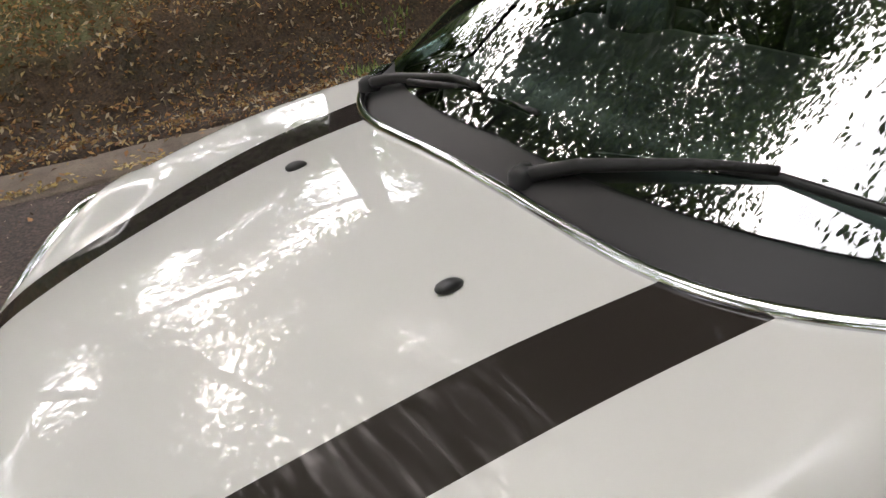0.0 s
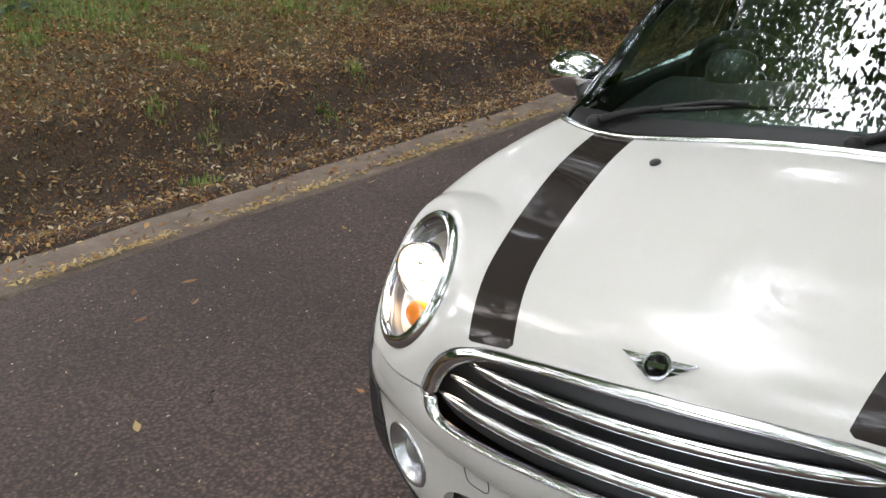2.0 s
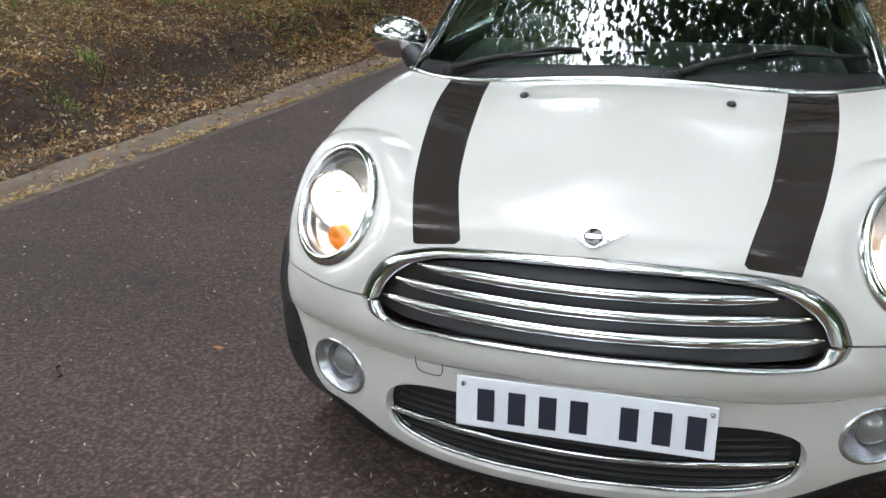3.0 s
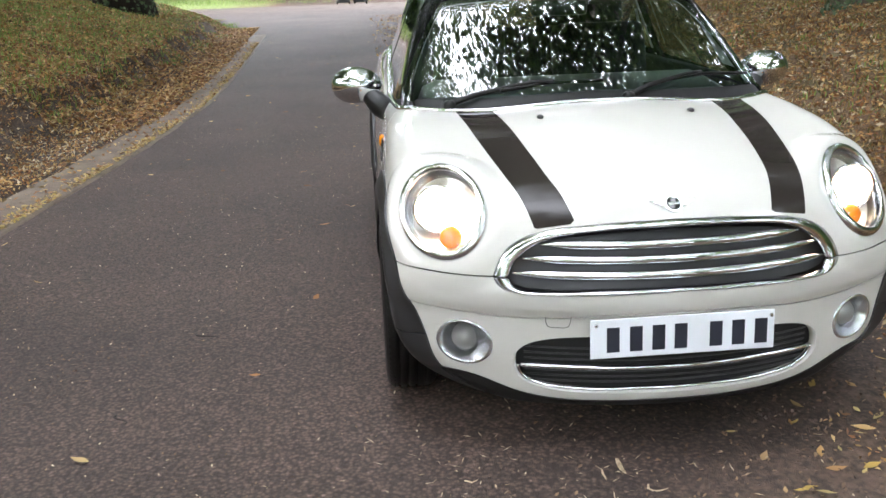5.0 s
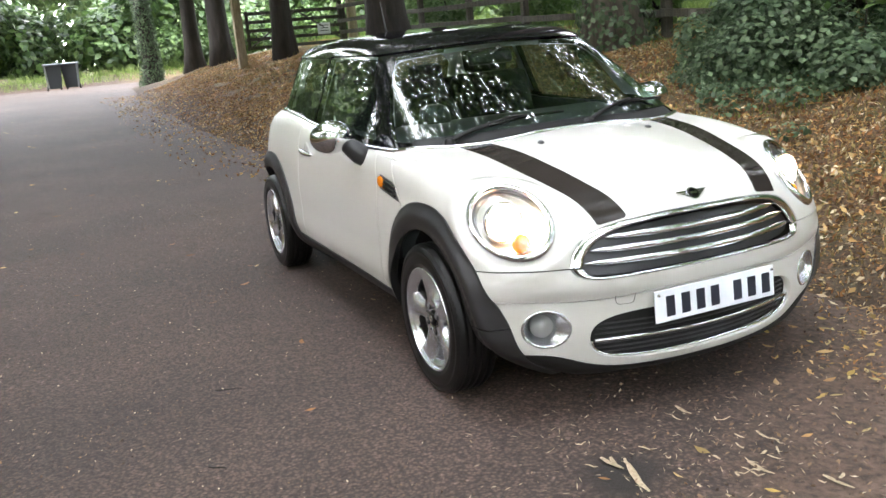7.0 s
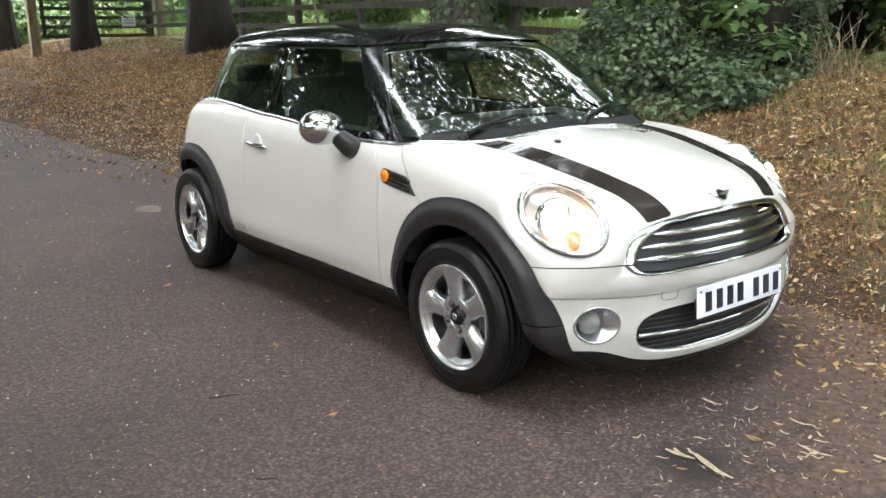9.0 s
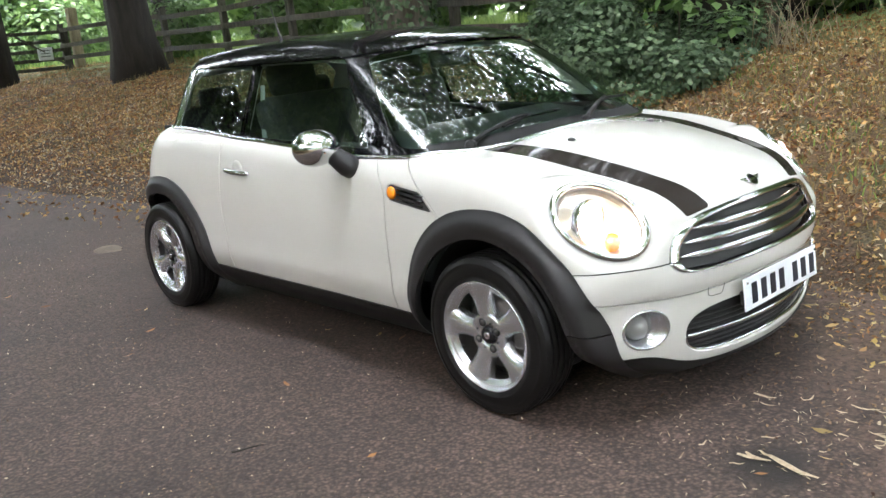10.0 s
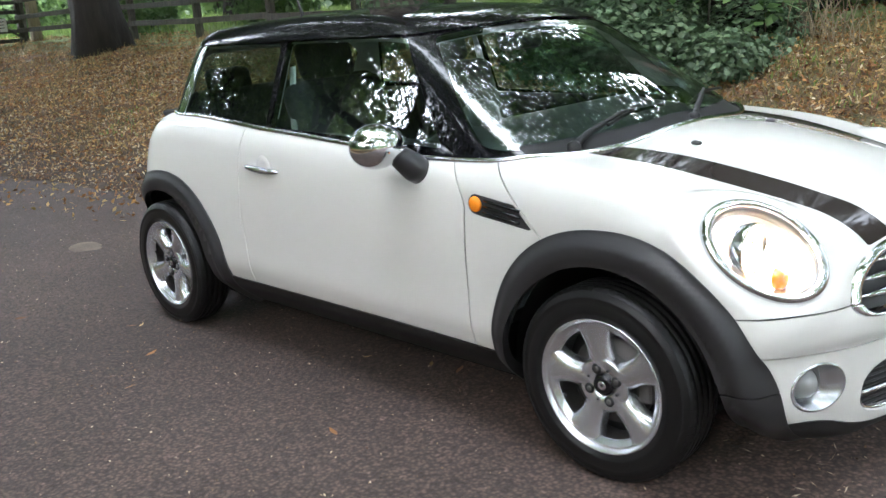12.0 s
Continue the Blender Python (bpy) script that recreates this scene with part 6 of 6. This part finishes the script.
def tree(x, y, r, h, crown, label, lean=(0.0, 0.0), ivy=0.0, leaf=0.094, per=360, trunk_mat=None, first=0.45, z=None, shade=None):
    """A tree: a tapered trunk with root flare, limbs, and a crown of separate leaf sprays."""
    global rng
    rng = np.random.default_rng(int(abs(x * 131 + y * 977)) + 1)
    per, leaf = per * 0.66, leaf * 1.08
    t = tagged(new("tree"), label, "tree")
    z0 = height_at(x, y) if z is None else z
    n = 14
    pts, rad = [], []
    for i in range(n):
        s = i / (n - 1)
        pts.append((x + lean[0] * s * h * 0.6 + 0.12 * r * math.sin(5 * s + x), y + lean[1] * s * h * 0.6 + 0.12 * r * math.cos(4 * s + y), z0 - 0.25 + h * 0.75 * s))
        rad.append(r * (1.0 + 0.40 * math.exp(-s * 26) - 0.72 * s))
    V, F = tube(pts, rad, 20, up=(0, 1, 0))
    V = np.array(V)
    for i in range(n):
        ring = V[i * 20:(i + 1) * 20]
        c = np.array(pts[i])
        for k in range(20):
            a = 2 * math.pi * k / 20
            f = 1 + 0.07 * math.sin(3 * a + 2 * x) + 0.05 * math.sin(7 * a + i) + 0.12 * math.exp(-i * 1.1) * math.sin(5 * a + x)
            V[i * 20 + k] = c + (ring[k] - c) * f
    mesh_ob("trunk", V, F, trunk_mat or bark, t)
    limbs = []
    for k in range(9):
        s = first + (0.98 - first) * k / 8
        j = s * (n - 1)
        i0 = min(int(j), n - 2)
        b = np.array(pts[i0]) + (np.array(pts[i0 + 1]) - np.array(pts[i0])) * (j - i0)
        a = 2.4 * k + x
        ln = crown * rng.uniform(0.55, 0.95)
        tip = b + np.array((math.cos(a) * ln, math.sin(a) * ln, ln * rng.uniform(0.25, 0.8)))
        mid = (b + tip) / 2 + np.array((0, 0, -0.05 * ln))
        mesh_ob("limb", *tube([b, mid, tip], [rad[i0] * 0.45, rad[i0] * 0.28, 0.03], 8), trunk_mat or bark, t)
        limbs.append((mid, tip))
    lobes = []
    for mid, tip in limbs:
        for q in (mid * 0.4 + tip * 0.6, tip, tip + rng.normal(0, crown * 0.18, 3)):
            s = crown * rng.uniform(0.30, 0.52)
            lobes.append((*q, s, s, s * 0.55))
    foliage("crown", lobes, per, leaf, shade or tree_leaf, "", "", 0.5, t, shell=0.25)
    if ivy:
        m = int(9000 * ivy)
        s = rng.random(m) * ivy
        a = rng.uniform(0, 2 * math.pi, m)
        j = s * (n - 1)
        i0 = j.astype(int)
        P = np.array(pts)
        R = np.array(rad)
        c = P[i0] + (P[i0 + 1] - P[i0]) * (j - i0)[:, None]
        rr = (R[i0] * (1 - (j - i0)) + R[i0 + 1] * (j - i0)) * 1.06 + rng.uniform(0, 0.12, m)
        D = np.stack([np.cos(a), np.sin(a), 0 * a], 1)
        leaf_mesh("trunk_ivy", c + D * rr[:, None], 0.04, ivy_leaf, 0.2, 0.3, 0.8, D, parent=t, kind="")
    return t


rng = np.random.default_rng(1)
tree(-6.8, 4.9, 0.34, 15, 5.8, "grey-barked tree with ivy round its foot behind the fence line", lean=(0.10, -0.20), trunk_mat=pale_bark, leaf=0.075, per=500, ivy=0.14)
tree(-14.4, 4.6, 0.40, 17, 7.4, "large dark-trunked tree standing in leaf litter", (0.0, -0.05), first=0.35, leaf=0.085, per=480)
tree(-20.2, 3.9, 0.27, 16, 5.6, "tall brown-barked tree beside the field gate", per=330)
# two trees added to fill a sky gap mirrored in the bonnet stripe
tree(-23.5, 9.8, 0.34, 16, 6.0, "leafy tree added behind the fence", first=0.35, leaf=0.12, per=300)
tree(-17.5, 9.6, 0.34, 16, 5.6, "leafy tree added behind the fence", first=0.35, leaf=0.12, per=280)
tree(-25.6, 3.3, 0.34, 15, 5.2, "leaning tree with rough bark on the bank", (-0.10, 0.0), per=330)
tree(-27.5, 2.7, 0.28, 13, 4.0, "mossy trunk near the end of the lane", (-0.05, 0.02), per=330)
tree(-29.5, 1.5, 0.28, 12, 3.0, "ivy-clad dark tree at the lane's end", ivy=0.55, per=330)
tree(-16.8, -5.9, 0.46, 21, 7.4, "ivy-clad tree on top of the far bank", ivy=0.55, leaf=0.08, per=420, first=0.5)
# next two trees are added to darken what the side windows reflect
tree(-15.0, -9.6, 0.3, 12, 5.2, "low leafy tree added behind the far bank", first=0.15, leaf=0.085, per=420)
tree(-24.5, -11.5, 0.3, 15, 6.0, "leafy tree added behind the far bank", first=0.15, leaf=0.11, per=330)
tree(-22.0, -9.5, 0.3, 14, 4.5, "slim tree on the far bank", per=330)
tree(-2.6, 7.2, 0.4, 17, 7.4, "broad tree rising behind the ivy mound", first=0.5, leaf=0.07, per=250)
# two trees added to cover the sky that the roof would reflect
tree(-10.6, 8.4, 0.36, 16, 6.2, "tall leafy tree added behind the fence", leaf=0.085, per=340, first=0.2)
tree(-4.0, 10.5, 0.36, 17, 6.2, "tall leafy tree added behind the fence", leaf=0.085, per=340, first=0.2)
# out-of-view tree leaned in to cut the sky light on the bonnet
tree(7.5, 9.0, 0.4, 16, 6.6, "broad tree added to overhang the lane", (-0.45, -0.55), first=0.4, leaf=0.08, per=300)
tree(-3.2, -10.2, 0.4, 19, 5.6, "dense leafy tree beyond the far bank", first=0.22, leaf=0.085, per=800)
tree(-8.0, -10.8, 0.42, 18, 7.2, "leafy tree beyond the far bank", lean=(-0.05, 0.28), first=0.28, per=420)
tree(-12.5, -11.5, 0.42, 18, 7.0, "leafy tree beyond the far bank", (0.10, 0.28), first=0.28)
tree(6.5, -14.5, 0.4, 12, 4.2, "leafy tree beyond the far bank", first=0.3, per=380)
tree(11.0, -10.0, 0.4, 13, 4.5, "leafy tree beyond the far bank", first=0.3, per=380)
tree(2.6, -8.6, 0.3, 15, 5.4, "slender tree beyond the far bank", first=0.3, leaf=0.075, per=430)
# added here only to block low sky from the stripe's reflection
tree(1.5, 11.0, 0.36, 15, 5.6, "leafy tree added behind the bank", first=0.2, leaf=0.09, per=330)
# two unseen trees added ahead of the car to reduce the open sky
tree(7.2, -7.2, 0.42, 16, 6.2, "broad dense tree added to overhang the lane", first=0.25, leaf=0.115, per=280)
tree(9.6, 4.6, 0.42, 16, 6.4, "broad dense tree added to overhang the lane", first=0.25, leaf=0.115, per=280)
tree(16.0, 3.5, 0.4, 14, 5.0, "broad tree beside the lane", per=380)

for x, y, h in ((-0.9, 7.6, 1.5), (0.6, 7.9, 1.3), (-1.9, 7.0, 1.7), (2.0, 7.6, 1.6)):
    bush(x, y, 1.0, 0.8, h, hedge_leaf, "dark leafy shrub on top of the bank", 0.055, 1700)
# hedge and wood at the end of the lane
for i in range(13):
    y = -22 + 3.0 * i
    bush(-45.5 + rng.normal(0, 0.8), y + rng.normal(0, 0.5), 0.75, 2.6, rng.uniform(3.0, 6.5), hedge_leaf, "dense green hedge bush at the lane's end", 0.18, 250)
for x, y in ((-42.5, 4.5), (-41.5, 7.0), (-42.8, 10.5), (-42.5, -9.0), (-43, -13)):
    bush(x, y, 0.75, 1.6, 2.4, hedge_leaf, "leafy green roadside bush", 0.11, 700)
for x, y in ((-8.5, 6.9), (-12.5, 7.2), (-4.8, 6.2), (2.4, 8.6), (4.6, 8.2), (-17.5, 7.4)):
    bush(x, y, 1.1, 0.9, 1.7, broad_leaf, "light green shrub by the fence", 0.06, 1500)
for k in range(21):
    bush(6 - 3.0 * k + rng.normal(0, 0.5), 20.0 + rng.normal(0, 1.2), 1.1, 2.6, rng.uniform(10.0, 13.0), hedge_leaf, "tall green thicket across the meadow", 0.27, 150)
for k in range(15):
    bush(10 - 2.8 * k + rng.normal(0, 0.5), -15.5 + rng.normal(0, 0.8), 1.2, 2.0, rng.uniform(3.2, 5.0) + (1.8 if k > 5 else 0), hedge_leaf, "tall dark green thicket beyond the far bank", 0.19, 230)
for x, y in ((-25, -13.5), (-30, -15), (-21, -15.5), (-35, -17), (-28, -19)):
    bush(x, y, 1.0, 2.6, rng.uniform(8, 10), hedge_leaf, "tall dark shrub behind the far bank", 0.22, 230)
for x, y in ((-42.2, -4.8), (-43.5, -11.5)):
    tree(x, y, 0.26, 15, 5.5, "slim tree among the bushes at the lane's end", first=0.3, leaf=0.15, per=190)

# the far woods that close the view
C, L = [], []
for i in range(74):
    a = 2 * math.pi * i / 74
    R = 46 + 8 * rng.random()
    cx, cy = -16 + R * math.cos(a) * 1.15, R * math.sin(a)
    hh = rng.uniform(10, 17)
    P, v = blob_points(1150, (cx, cy, hh * 0.55), (4.2, 4.2, hh * 0.62), 0.7)
    C.append(P)
    L.append(v)
C, L = np.vstack(C), np.vstack(L)
keep = C[:, 2] > 0.2
leaf_mesh("far_woods", C[keep], 0.52, far_leaf, 0.4, 0.3, 0.6, L[keep], label="distant green woodland closing the view", category="woods")

# ================= fence, gate, bins =================
FENCE = [(-2.3, 5.5), (-4.42, 5.05), (-6.5, 5.45), (-8.6, 5.7), (-10.9, 5.85), (-13.4, 6.0), (-16.0, 6.05), (-18.6, 6.0), (-21.3, 5.85)]
fence = tagged(new("fence"), "weathered timber post and rail fence", "fence")
for i, (x, y) in enumerate(FENCE):
    z = height_at(x, y)
    bm_ob("post", box_bm(0.11, 0.12, 1.45, (x, y, z + 0.45), 0.012, Matrix.Rotation(rng.normal(0, 0.02), 4, "Y")), old_wood, fence)
    if i:
        px, py = FENCE[i - 1]
        pz = height_at(px, py)
        for hgt in (0.32, 0.66, 1.0):
            a, b = Vector((px, py - 0.07, pz + hgt + rng.normal(0, 0.012))), Vector((x, y - 0.07, z + hgt + rng.normal(0, 0.012)))
            bm = box_bm((b - a).length + 0.1, 0.035, 0.10, (0, 0, 0), 0.008)
            bmesh.ops.transform(bm, matrix=Matrix.Translation((a + b) / 2) @ (b - a).to_track_quat("X", "Z").to_matrix().to_4x4(), verts=bm.verts)
            bm_ob("rail", bm, old_wood, fence)
gate = tagged(new("field_gate"), "old timber field gate with a small pale notice", "gate")
gz = height_at(-21.0, 4.3)
ga, gb = Vector((-21.25, 5.98, gz)), Vector((-20.9, 3.08, gz))
for k in range(5):
    a, b = ga + Vector((0, 0, 0.25 + 0.22 * k)), gb + Vector((0, 0, 0.25 + 0.22 * k))
    bm = box_bm((b - a).length, 0.03, 0.085, (0, 0, 0), 0.006)
    bmesh.ops.transform(bm, matrix=Matrix.Translation((a + b) / 2) @ (b - a).to_track_quat("X", "Z").to_matrix().to_4x4(), verts=bm.verts)
    bm_ob("gate_bar", bm, old_wood, gate)
for s, e in (((0.0, 0.2), (0.5, 1.15)), ((1.0, 0.2), (0.5, 1.15)), ((0.02, 0.2), (0.02, 1.2)), ((0.98, 0.2), (0.98, 1.2))):
    a = ga.lerp(gb, s[0]) + Vector((0.03, 0, s[1]))
    b = ga.lerp(gb, e[0]) + Vector((0.03, 0, e[1]))
    bm = box_bm((b - a).length, 0.03, 0.08, (0, 0, 0), 0.006)
    bmesh.ops.transform(bm, matrix=Matrix.Translation((a + b) / 2) @ (b - a).to_track_quat("X", "Y").to_matrix().to_4x4(), verts=bm.verts)
    bm_ob("gate_brace", bm, old_wood, gate)
sp = ga.lerp(gb, 0.24)
bm_ob("notice", box_bm(0.02, 0.36, 0.30, (sp.x + 0.06, sp.y, gz + 0.62), 0.004), plate_white, gate, "small pale notice board")
for k, w in enumerate((0.26, 0.22, 0.24)):
    bm_ob("notice_line", box_bm(0.006, w, 0.018, (sp.x + 0.072, sp.y, gz + 0.70 - 0.07 * k)), ink, gate)
for p in (ga + Vector((0, 0.18, 0)), gb + Vector((0, -0.18, 0))):
    tagged(bm_ob("gate_post", box_bm(0.22, 0.22, 2.0, (p.x, p.y, gz + 0.7), 0.02), pale_wood), "stout pale timber gate post", "post", "gate posts")


def wheelie_bin():
    b = tagged(new("wheelie_bin"), "grey plastic wheelie bin with closed lid", "bin", "bins at the lane's end")
    V, F = [], []
    for z, sx, sy in ((0.08, 0.21, 0.23), (0.55, 0.25, 0.265), (0.95, 0.285, 0.29), (1.0, 0.30, 0.305)):
        for x, y in ((-1, -1), (1, -1), (1, 1), (-1, 1)):
            V.append((x * sx, y * sy, z))
    for k in range(3):
        for j in range(4):
            F.append((4 * k + j, 4 * k + (j + 1) % 4, 4 * k + 4 + (j + 1) % 4, 4 * k + 4 + j))
    F.append((3, 2, 1, 0))
    mesh_ob("bin_body", V, F, bin_plastic, b, smooth=False)
    bm_ob("bin_lid", box_bm(0.66, 0.64, 0.06, (0.01, 0, 1.035), 0.02, Matrix.Rotation(radians(3), 4, "Y")), bin_lid_mat, b, "paler grey lid")
    mesh_ob("bin_handle", *tube([(-0.33, -0.22, 1.0), (-0.37, -0.22, 1.02), (-0.37, 0.22, 1.02), (-0.33, 0.22, 1.0)], 0.016, 8), bin_plastic, b)
    for s in (-1, 1):
        V, F = lathe([(-0.02, 0.0), (-0.02, 0.1), (0.02, 0.1), (0.02, 0.0)], 20)
        mesh_ob("bin_wheel", [(x - 0.24, y + s * 0.26, z + 0.1) for x, y, z in V], F, rubber, b)
    return b


first_bin = wheelie_bin()
first_bin.matrix_basis = pose(-36.6, -1.57, float(road_height(np.array([-36.6]), np.array([-1.57]))[0]) + 0.01, 0, 0, 8)
copy_thing(first_bin, pose(-36.9, -0.89, float(road_height(np.array([-36.9]), np.array([-0.89]))[0]) + 0.01, 0, 0, -12))
